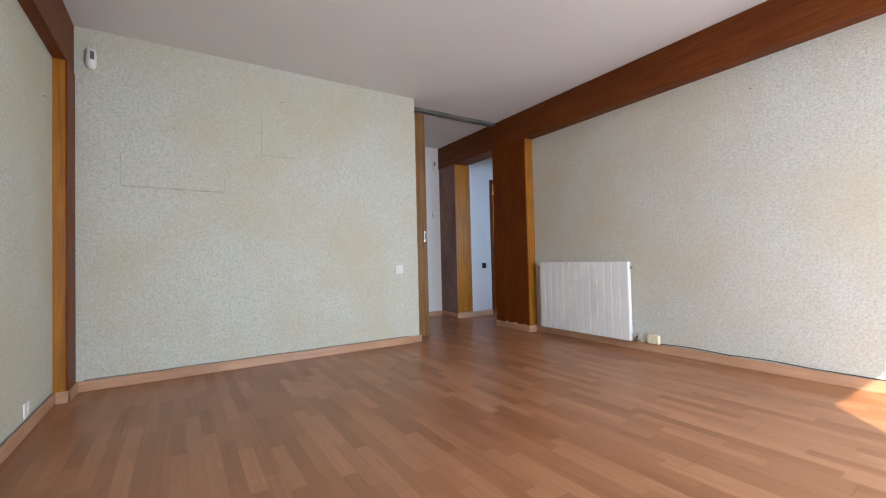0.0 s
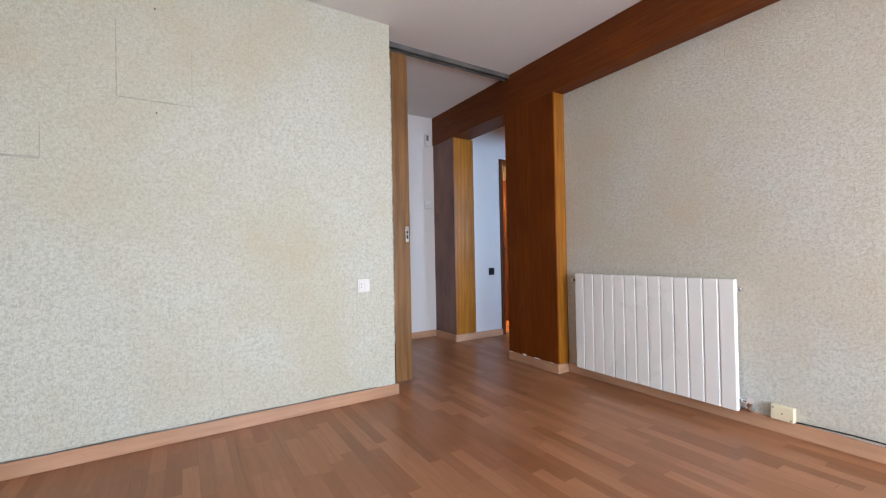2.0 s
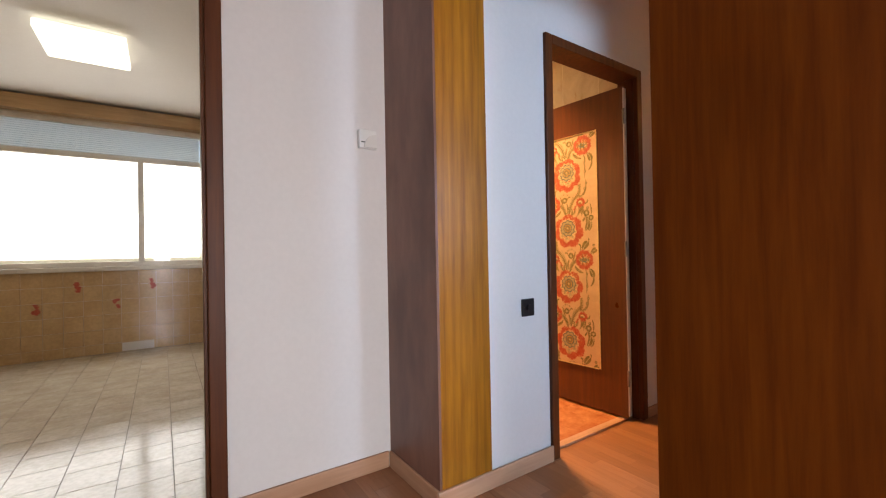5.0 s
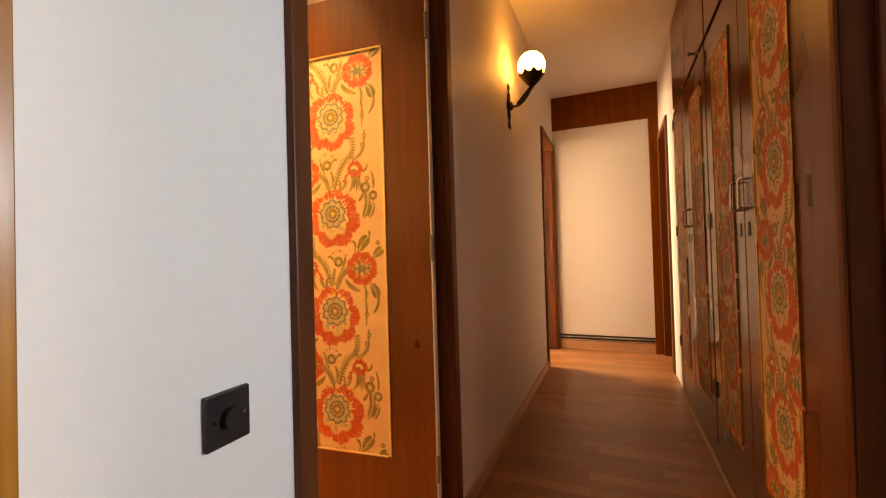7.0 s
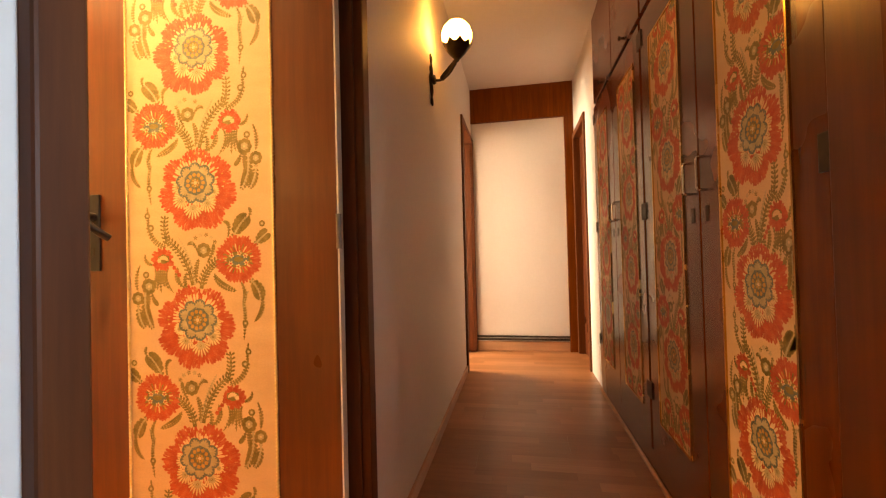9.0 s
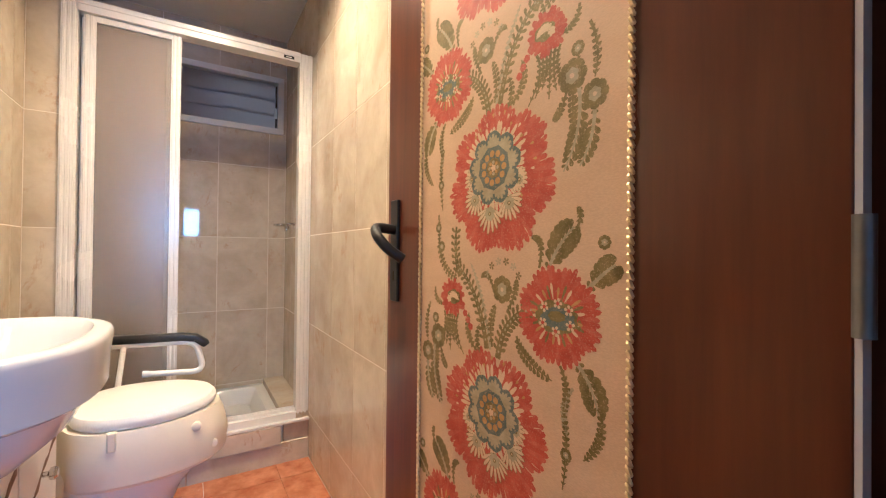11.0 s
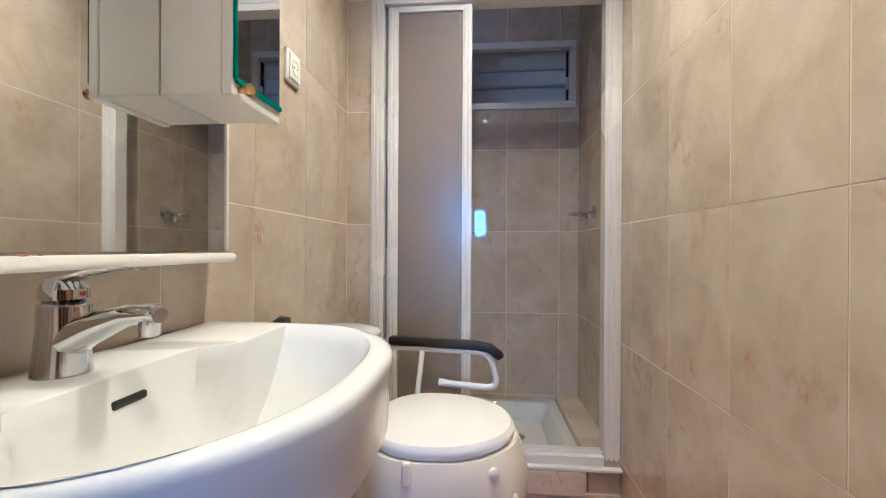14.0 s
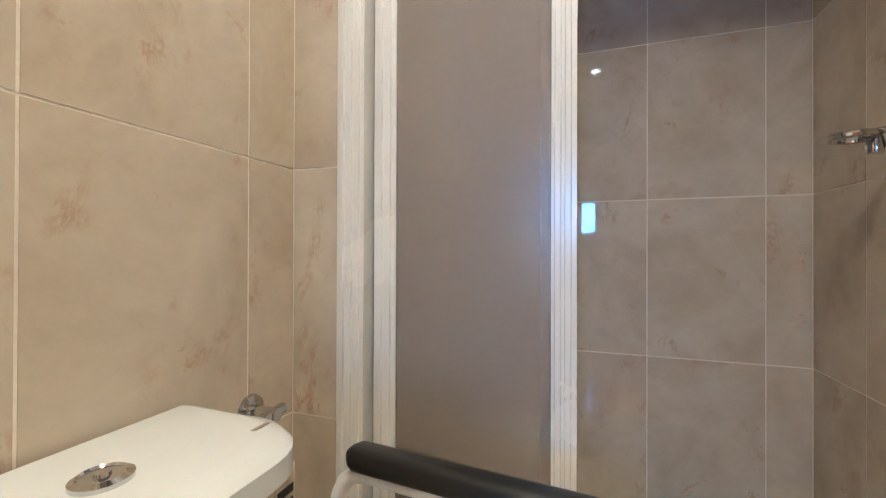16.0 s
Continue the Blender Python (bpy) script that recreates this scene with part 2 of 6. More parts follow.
RISER = surface("ivory_plastic", (0.74, 0.68, 0.55), (0.80, 0.74, 0.62), 5, 90, 0.35, bump=0.02, depth=0.0005, grain=0.06)
BLACK = surface("black_plastic", (0.006, 0.006, 0.007), (0.014, 0.014, 0.015), 6, 90, 0.36, bump=0.06, depth=0.0006, grain=0.06)
IRON = surface("dark_iron", (0.03, 0.022, 0.016), (0.07, 0.05, 0.032), 12, 80, 0.5, metal=0.7, bump=0.3, depth=0.001)
CHROME = surface("chrome", (0.62, 0.62, 0.63), (0.72, 0.72, 0.72), 4, 60, 0.10, metal=1.0, bump=0.0, rough_var=0.05, grain=0.06)
STEEL = surface("track_steel", (0.16, 0.16, 0.155), (0.30, 0.30, 0.29), 6, 70, 0.42, metal=0.8, bump=0.1)
BRASS = surface("brass", (0.55, 0.34, 0.12), (0.70, 0.46, 0.18), 6, 60, 0.25, metal=1.0, bump=0.05, grain=0.06)
ALU_WHITE = surface("white_aluminium", (0.70, 0.68, 0.64), (0.78, 0.76, 0.72), 3, 60, 0.25, bump=0.02, depth=0.0004, grain=0.06)
CERAMIC = surface("white_ceramic", (0.64, 0.64, 0.635), (0.69, 0.69, 0.685), 1.5, 50, 0.07, bump=0.0, rough_var=0.03, grain=0.06)
VANITY = surface("white_melamine", (0.70, 0.68, 0.65), (0.78, 0.77, 0.75), 3, 50, 0.35, bump=0.05, depth=0.0006, grain=0.06)
CHIPBOARD = surface("swollen_chipboard", (0.10, 0.06, 0.04), (0.30, 0.20, 0.13), 40, 160, 0.9, bump=0.8, depth=0.004)
GROUT = surface("grout", (0.70, 0.63, 0.53), (0.80, 0.74, 0.65), 6, 90, 0.8, bump=0.2, depth=0.0008)
BEIGE_TILE = marble_tile("beige_marbled_tile", (0.45, 0.375, 0.275), (0.62, 0.55, 0.44), (0.40, 0.24, 0.13), 0.04)
COTTO = surface("cotto_tile", (0.40, 0.13, 0.055), (0.62, 0.27, 0.13), 14, 60, 0.22, bump=0.05, piece=9.0)
KITCHEN_TILE = surface("kitchen_wall_tile", (0.55, 0.37, 0.19), (0.65, 0.46, 0.26), 5, 40, 0.2, bump=0.03, piece=9.0)
KITCHEN_FLOOR = surface("kitchen_floor_tile", (0.52, 0.46, 0.37), (0.66, 0.61, 0.53), 5, 40, 0.14, bump=0.04, piece=9.0)
DARK_GROUT = surface("dark_grout", (0.22, 0.20, 0.17), (0.32, 0.29, 0.25), 6, 90, 0.8, bump=0.2)
MIRROR = surface("mirror_silver", (0.86, 0.87, 0.86), (0.89, 0.90, 0.89), 1, 30, 0.02, metal=1.0, bump=0.0, rough_var=0.0, grain=0.06)
PANE = glass("clear_pane", (0.96, 0.98, 0.98), 0.0)
GREEN_EDGE = glass("green_glass_edge", (0.05, 0.42, 0.33), 0.1, 0.6)
FROSTED = glass("frosted_acrylic", (0.66, 0.59, 0.50), 0.22, 0.7)
nt, links = FROSTED.node_tree.nodes, FROSTED.node_tree.links
bump_of(nt, links, noise_of(nt, links, coords(nt, links, (30, 30, 300)), 1.0, 2), 0.35, 0.0012, nt["Principled BSDF"])
LOUVRE = glass("dusty_louvre_glass", (0.40, 0.37, 0.38), 0.40, 0.5)
BULB = glowing("lit_globe", (1.0, 0.46, 0.12), 8.0)
SPOT_GLOW = glowing("halogen_glow", (1.0, 0.74, 0.46), 60)

# ---- building helpers ----
ORG = {}


def link(name, bm, mats, org, smooth=False):
    me = bpy.data.meshes.new(name)
    if org.length:
        bmesh.ops.translate(bm, verts=bm.verts, vec=-org)
    bmesh.ops.recalc_face_normals(bm, faces=bm.faces)
    bm.to_mesh(me)
    bm.free()
    for m in (mats if isinstance(mats, (list, tuple)) else [mats]):
        me.materials.append(m)
    if smooth:
        me.shade_smooth()
        me.set_sharp_from_angle(angle=radians(38))
    return new(name, me)


def thing(name, base, label, category, group="", kind=""):
    ob = tagged(new(name), label, category, group, kind)
    ob.location = base
    ORG[ob] = Vector(base)
    return ob


def part(name, bm, material, parent, label="", smooth=False):
    org = ORG[parent]
    ob = link(name, bm, material, org, smooth)
    ob.parent = parent
    ORG[ob] = org
    if label:
        ob["label"] = label
    return ob


def structure(name, bm, material, label, category, smooth=False):
    ob = tagged(link(name, bm, material, Vector((0, 0, 0)), smooth), label, category, kind="structure")
    ORG[ob] = Vector((0, 0, 0))
    return ob


def boxes(*spans, bevel=0.0):
    """A bmesh of boxes; a span is x0, x1, y0, y1, z0, z1."""
    bm = bmesh.new()
    for x0, x1, y0, y1, z0, z1 in spans:
        v = [bm.verts.new((x, y, z)) for x in (x0, x1) for y in (y0, y1) for z in (z0, z1)]
        for f in ((0, 1, 3, 2), (4, 6, 7, 5), (0, 4, 5, 1), (2, 3, 7, 6), (0, 2, 6, 4), (1, 5, 7, 3)):
            bm.faces.new([v[i] for i in f])
    if bevel:
        bmesh.ops.recalc_face_normals(bm, faces=bm.faces)
        bmesh.ops.bevel(bm, geom=list(bm.edges), offset=bevel, segments=2, affect="EDGES", profile=0.5)
    return bm


def wall_spans(axis, t0, t1, a0, a1, z0, z1, holes=()):
    """Boxes that make a wall along an axis with rectangular holes (a0, a1, z0, z1)."""
    cuts = sorted({a0, a1, *[h[0] for h in holes], *[h[1] for h in holes]})
    out = []
    for p, q in zip(cuts, cuts[1:]):
        rows = [(z0, z1)]
        for h in holes:
            if h[0] < q - 1e-6 and h[1] > p + 1e-6:
                rows = [(lo, hi) for r0, r1 in rows for lo, hi in ((r0, min(r1, h[2])), (max(r0, h[3]), r1)) if hi - lo > 1e-6]
        for lo, hi in rows:
            out.append((p, q, t0, t1, lo, hi) if axis == "x" else (t0, t1, p, q, lo, hi))
    return out


def loft(rings, cap=True, closed=True):
    """Skin over rings of points, all with the same count."""
    bm = bmesh.new()
    rows = [[bm.verts.new(p) for p in ring] for ring in rings]
    n = len(rows[0])
    for a, b in zip(rows, rows[1:]):
        for i in range(n if closed else n - 1):
            j = (i + 1) % n
            bm.faces.new((a[i], a[j], b[j], b[i]))
    if cap and closed:
        bm.faces.new(rows[0][::-1])
        bm.faces.new(rows[-1])
    return bm


def tube(points, radius, sides=10, taper=None):
    """A round bar along a line of points."""
    pts = [Vector(p) for p in points]
    rings = []
    side = None
    for i, p in enumerate(pts):
        d = (pts[min(i + 1, len(pts) - 1)] - pts[max(i - 1, 0)]).normalized()
        if side is None:
            side = d.cross(Vector((0, 0, 1)))
            if side.length < 0.1:
                side = d.cross(Vector((1, 0, 0)))
        side = (side - d * side.dot(d)).normalized()
        up = d.cross(side)
        r = radius * (taper[i] if taper else 1)
        rings.append([p + (side * math.cos(2 * math.pi * k / sides) + up * math.sin(2 * math.pi * k / sides)) * r for k in range(sides)])
    return loft(rings)


def rounded(points, radius, steps=5):
    """A polyline with its corners rounded."""
    pts = [Vector(p) for p in points]
    out = [pts[0]]
    for a, b, c in zip(pts, pts[1:], pts[2:]):
        r = min(radius, (a - b).length * 0.49, (c - b).length * 0.49)
        p, q = b + (a - b).normalized() * r, b + (c - b).normalized() * r
        for k in range(steps + 1):
            t = k / steps
            out.append((1 - t) ** 2 * p + 2 * t * (1 - t) * b + t * t * q)
    return out + [pts[-1]]


def lathe(profile, centre, axis=2, sides=24):
    """Turn (radius, height) pairs about an axis through the centre."""
    rings = []
    for r, h in profile:
        ring = []
        for k in range(sides):
            a = 2 * math.pi * k / sides
            p = [r * math.cos(a), r * math.sin(a)]
            p.insert(axis, h)
            ring.append(Vector(centre) + Vector(p))
        rings.append(ring)
    return loft(rings)


def merged(*parts):
    bm = bmesh.new()
    for p in parts:
        me = bpy.data.meshes.new("tmp")
        p.to_mesh(me)
        p.free()
        bm.from_mesh(me)
        bpy.data.meshes.remove(me)
    return bm


# ---- large structure ----
CEIL = 2.565
Z_BEAM = 2.24
XL, XR = 3.585, 4.640
S = structure
living_floor = S("floor_living", boxes((-1.2, 3.44, -1.6, 5.45, -0.12, -0.009)), LAMINATE, "beech-look laminate floor of living room and hall", "floor")
corridor_floor = S("floor_corridor", boxes((3.44, 7.9, 1.66, 5.03, -0.12, -0.009)), LAMINATE, "beech-look laminate corridor floor", "floor")
S("ceiling", boxes((-1.2, 7.9, -1.40, 5.0, CEIL, CEIL + 0.12), (-1.2, 3.5, 5.0, 5.45, CEIL, CEIL + 0.12)), CEILING, "matt off-white plaster ceiling", "ceiling")
S("wall_living_left", boxes(*wall_spans("y", -0.98, -0.864, -1.6, 3.9, 0, CEIL)), PAPER_GREEN, "wall with pale blotchy embossed wallpaper", "wall")
S("wall_living_end", boxes(*wall_spans("x", 3.785, 3.95, -0.98, 1.925, 0, CEIL)), PAPER_GREEN, "wall with greenish blotchy embossed wallpaper and picture marks", "wall")
S("wall_pocket_back", boxes(*wall_spans("x", 4.045, 4.10, -0.98, 1.93, 0, CEIL)), PLASTER, "white hall wall behind the sliding door pocket", "wall")
S("wall_living_right", boxes(*wall_spans("y", 3.32, 3.44, -1.6, 3.47, 0, CEIL)), PAPER_GREY, "wall with grey-beige embossed wallpaper", "wall")
S("wall_living_window", boxes(*wall_spans("x", -1.40, -1.25, -0.98, 3.44, 0, CEIL, [(0.505, 2.9, 0.06, 2.375)])), PLASTER, "plain window wall of the living room", "wall")
S("wall_hall_end", boxes(*wall_spans("x", 5.35, 5.45, 0.7, 3.475, 0, CEIL, [(1.66, 2.46, 0, 2.05)])), PLASTER, "white painted hall wall beside the kitchen door", "wall")
S("wall_hall_left", boxes(*wall_spans("y", 0.6, 0.72, 4.1, 5.45, 0, CEIL)), PLASTER, "plain white hall wall", "wall")
S("wall_corridor_left", boxes(*wall_spans("x", 4.935, 5.03, 3.475, 7.9, 0, CEIL, [(3.89, 4.655, 0, 2.04), (6.89, 7.60, 0, 2.04)])), PLASTER, "cream corridor wall with two doorways", "wall")
S("wall_corridor_end", boxes(*wall_spans("y", 7.64, 7.76, 3.3, 5.03, 0, CEIL)), PLASTER, "cream wall at the corridor's end", "wall")
S("wall_corridor_right", boxes((6.52, 7.0, 3.86, 3.96, 0, CEIL), (7.0, 7.64, 3.86, 3.96, 2.03, CEIL), (7.58, 7.64, 3.86, 3.96, 0, 2.03),
                                (3.44, 4.4, 3.88, 3.97, 2.07, CEIL)), PLASTER, "cream corridor wall above doors", "wall")
S("wall_side_room", boxes((4.262, 4.38, 3.30, 3.885, 0, CEIL)), CREAM_PAINT, "cream wall with scraped wallpaper traces", "wall")
S("wall_side_room_back", boxes((4.38, 6.9, 3.28, 3.375, 0, CEIL), *wall_spans("x", 1.8, 1.9, 3.442, 6.9, 0, CEIL, [(3.82, 4.48, 1.27, 1.73)]),
                                (6.9, 7.0, 1.8, 3.86, 0, CEIL), (7.0, 7.64, 3.3, 3.4, 0, CEIL)), PLASTER, "plain walls of the room off the corridor", "wall")
beam = S("beam_cladding", boxes((3.195, 3.44, -1.25, 5.35, Z_BEAM, CEIL - 0.001), bevel=0.003), BEAM_Y, "dark red-brown veneered ceiling beam", "beam")
S("beam_left", boxes((-0.864, -0.795, -1.25, 3.785, Z_BEAM - 0.02, CEIL - 0.001), bevel=0.003), BEAM_Y, "dark red-brown veneered beam along the wall", "beam")
S("beam_corridor_end", boxes((7.60, 7.64, 3.96, 4.935, 2.235, CEIL - 0.001), (7.60, 7.64, 3.96, 4.045, 0.0, 2.235), bevel=0.002), RED, "dark brown veneered beam and post", "beam")


def pier(name, x0, x1, y0, y1, z1, faces, label):
    """A column cased in veneer boards; faces: name, material, span."""
    ob = S(name, boxes((x0 + 0.012, x1 - 0.002, y0 + 0.012, y1 - 0.012, 0, z1)), RED, label, "column")
    for m, span in faces:
        part("cladding_board", boxes(span, bevel=0.0015), m, ob)
    return ob


pier("column_living", 3.195, 3.44, 3.47, 4.05, Z_BEAM, [
    (RED, (3.195, 3.207, 3.47, 4.05, 0.0, Z_BEAM)), (OAK, (3.207, 3.32, 3.47, 3.482, 0.0, Z_BEAM)), (OAK, (3.207, 3.44, 4.038, 4.05, 0.0, Z_BEAM))],
    "column cased in red-brown veneer with honey oak returns")
pier("column_hall", 3.205, 3.475, 4.925, 5.35, Z_BEAM, [
    (SHEEN_RED, (3.205, 3.217, 4.925, 5.35, 0.0, Z_BEAM)), (OAK, (3.217, 3.475, 4.925, 4.937, 0.0, Z_BEAM))],
    "column cased in dark veneer with a honey oak side")
pier("column_left", -0.864, -0.79, 3.55, 3.785, Z_BEAM - 0.02, [
    (RED, (-0.802, -0.79, 3.55, 3.785, 0, Z_BEAM - 0.02)), (OAK, (-0.864, -0.802, 3.55, 3.562, 0, Z_BEAM - 0.02))],
    "shallow wall column cased in red-brown veneer")


def skirting(name, spans, mat, label):
    return S(name, boxes(*spans, bevel=0.004), mat, label, "baseboard")


skirting("baseboard_living_end", [(-0.79, 1.95, 3.772, 3.785, 0, 0.075)], SKIRT, "beech-look skirting board below wallpaper")
skirting("baseboard_living_left", [(-0.864, -0.851, -1.25, 3.537, 0, 0.075), (-0.79, -0.777, 3.537, 3.772, 0, 0.075)], SKIRT_Y, "beech-look skirting board with a cable along it")
skirting("baseboard_column_left", [(-0.851, -0.777, 3.537, 3.55, 0, 0.075)], SKIRT, "beech-look skirting round the column")
skirting("baseboard_living_right", [(3.307, 3.32, -1.25, 3.457, 0, 0.075), (3.182, 3.195, 3.457, 4.05, 0, 0.075)], SKIRT_Y, "beech-look skirting board along wall and column")
skirting("baseboard_column_living", [(3.195, 3.307, 3.457, 3.47, 0, 0.075)], SKIRT, "short beech-look skirting on the column")
skirting("baseboard_hall", [(2.515, 3.192, 5.337, 5.35, 0, 0.075), (3.192, 3.855, 4.912, 4.925, 0, 0.075), (4.695, 6.84, 4.922, 4.935, 0, 0.06)], SKIRT, "beech-look skirting along the hall walls")
skirting("baseboard_column_hall", [(3.192, 3.205, 4.925, 5.337, 0, 0.075), (7.63, 7.64, 4.045, 4.935, 0, 0.09)], SKIRT_Y, "beech-look skirting on the hall column")

# rooms beyond
S("wall_kitchen", boxes((0.2, 0.32, 5.45, 9.4, 0, 2.62), (3.46, 3.56, 5.45, 9.4, 0, 2.62)), KITCHEN_TILE, "plain tiled kitchen side walls", "wall")
S("wall_kitchen_window", boxes(*wall_spans("x", 9.2, 9.35, 0.2, 3.56, 0, 2.62, [(0.75, 2.75, 0.92, 2.45)])), GROUT, "kitchen window wall with beige tiles", "wall")
S("ceiling_kitchen", boxes((0.2, 3.56, 5.45, 9.4, 2.62, 2.7)), CEILING, "white kitchen ceiling", "ceiling")
kitchen_floor = S("floor_kitchen", boxes((0.2, 3.56, 5.45, 9.4, -0.12, -0.006)), DARK_GROUT, "light ceramic kitchen floor with dark joints", "floor")
S("wall_bedroom", boxes((6.3, 6.42, 5.03, 7.2, 0, CEIL), (8.3, 8.42, 5.03, 7.2, 0, CEIL), (7.9, 8.42, 4.91, 5.03, 0, CEIL),
                         *wall_spans("x", 7.2, 7.3, 6.3, 8.42, 0, CEIL, [(6.6, 8.0, 0.9, 2.1)])), PLASTER, "plain bedroom walls", "wall")
S("floor_bedroom", boxes((6.3, 8.42, 5.03, 7.3, -0.12, 0)), LAMINATE, "laminate bedroom floor", "floor")
S("ceiling_bedroom", boxes((6.3, 8.42, 5.0, 7.3, CEIL, CEIL + 0.1)), CEILING, "white bedroom ceiling", "ceiling")

# bathroom shell
BZ = 2.37
YS, YB = 7.0, 7.67
S("floor_bathroom", boxes((3.48, 4.74, 5.03, 7.77, -0.12, -0.006)), GROUT, "bathroom floor with orange terracotta tiles", "floor")
bath_left = S("wall_bath_left", boxes((XL - 0.1, XL - 0.0009, 5.03, 7.77, 0, BZ)), GROUT, "bathroom wall of beige marbled tiles", "wall")
bath_right = S("wall_bath_right", boxes((XR + 0.0009, XR + 0.1, 5.03, 7.77, 0, BZ)), GROUT, "bathroom wall of beige marbled tiles", "wall")
bath_back = S("wall_bath_back", boxes(*wall_spans("x", YB + 0.0009, YB + 0.1, XL - 0.1, XR + 0.1, 0, BZ, [(3.98, 4.60, 1.79, 2.10)])), GROUT, "shower wall of beige marbled tiles with a window", "wall")
bath_strip = S("wall_bath_return", boxes((XL - 0.008, 3.686, YS + 0.0009, YB, 0, BZ)), GROUT, "narrow tiled wall return beside the shower", "wall")
S("ceiling_bathroom", boxes((3.48, 4.74, 5.03, 7.77, BZ + 0.006, BZ + 0.08),
                              *[(XL - 0.06 + 0.283 * i + 0.0015, XL - 0.06 + 0.283 * (i + 1) - 0.0015, 5.03 + 0.45 * j + 0.0015, 5.03 + 0.45 * (j + 1) - 0.0015, BZ, BZ + 0.006)
                                for i in range(4) for j in range(6)]), CEILING, "white panelled bathroom ceiling", "ceiling")

# ---- printed fabric ----
FABRIC = surface("printed_fabric", (0.60, 0.40, 0.235), (0.68, 0.475, 0.295), 6, 220, 0.55, bump=0.25, depth=0.0006, stretch=(1, 1, 3))


def ink(name, dark, light):
    """Screen-printed colour on a coarse weave: the ground shows through in specks and along the threads."""
    m, nt, links, bsdf = nodes_of(name)
    v = coords(nt, links, (1, 1, 1))
    c = ramp(nt, links, noise_of(nt, links, v, 45, 4), [(0.35, dark), (0.65, light)])
    specks = ramp(nt, links, noise_of(nt, links, v, 430, 3, 0.6), [(0.55, (0, 0, 0)), (0.68, (0.6, 0.6, 0.6))])
    wear = ramp(nt, links, noise_of(nt, links, v, 9, 3), [(0.35, (0.35, 0.35, 0.35)), (0.7, (1, 1, 1))])
    threads = noise_of(nt, links, coords(nt, links, (60, 60, 700)), 1.0, 2)
    c = mix(nt, links, c, (0.63, 0.43, 0.26), mix(nt, links, specks, wear, 1.0, "MULTIPLY"))
    c = mix(nt, links, c, ramp(nt, links, threads, [(0.35, (0.82, 0.82, 0.82)), (0.6, (1, 1, 1))]), 0.6, "MULTIPLY")
    links.new(c, bsdf.inputs["Base Color"])
    bsdf.inputs["Roughness"].default_value = 0.55
    bump_of(nt, links, threads, 0.25, 0.0006, bsdf)
    return m


INK_RED = ink("ink_red", (0.41, 0.050, 0.022), (0.53, 0.092, 0.042))
INK_CREAM = ink("ink_cream", (0.64, 0.46, 0.27), (0.71, 0.53, 0.33))
INK_BLUE = ink("ink_blue", (0.085, 0.115, 0.10), (0.15, 0.18, 0.15))
INK_GOLD = ink("ink_gold", (0.42, 0.22, 0.05), (0.54, 0.31, 0.09))
INK_OLIVE = ink("ink_olive", (0.15, 0.115, 0.025), (0.25, 0.19, 0.055))
INK_PALE = ink("ink_pale", (0.36, 0.30, 0.17), (0.47, 0.40, 0.25))
INK_ROSE = ink("ink_rose", (0.44, 0.075, 0.036), (0.55, 0.125, 0.066))
BRAID = surface("gold_braid", (0.62, 0.45, 0.20), (0.80, 0.64, 0.36), 60, 300, 0.35, metal=0.4, bump=0.3, depth=0.001)
INKS = [FABRIC, INK_RED, INK_CREAM, INK_BLUE, INK_GOLD, INK_OLIVE, INK_PALE, INK_ROSE]


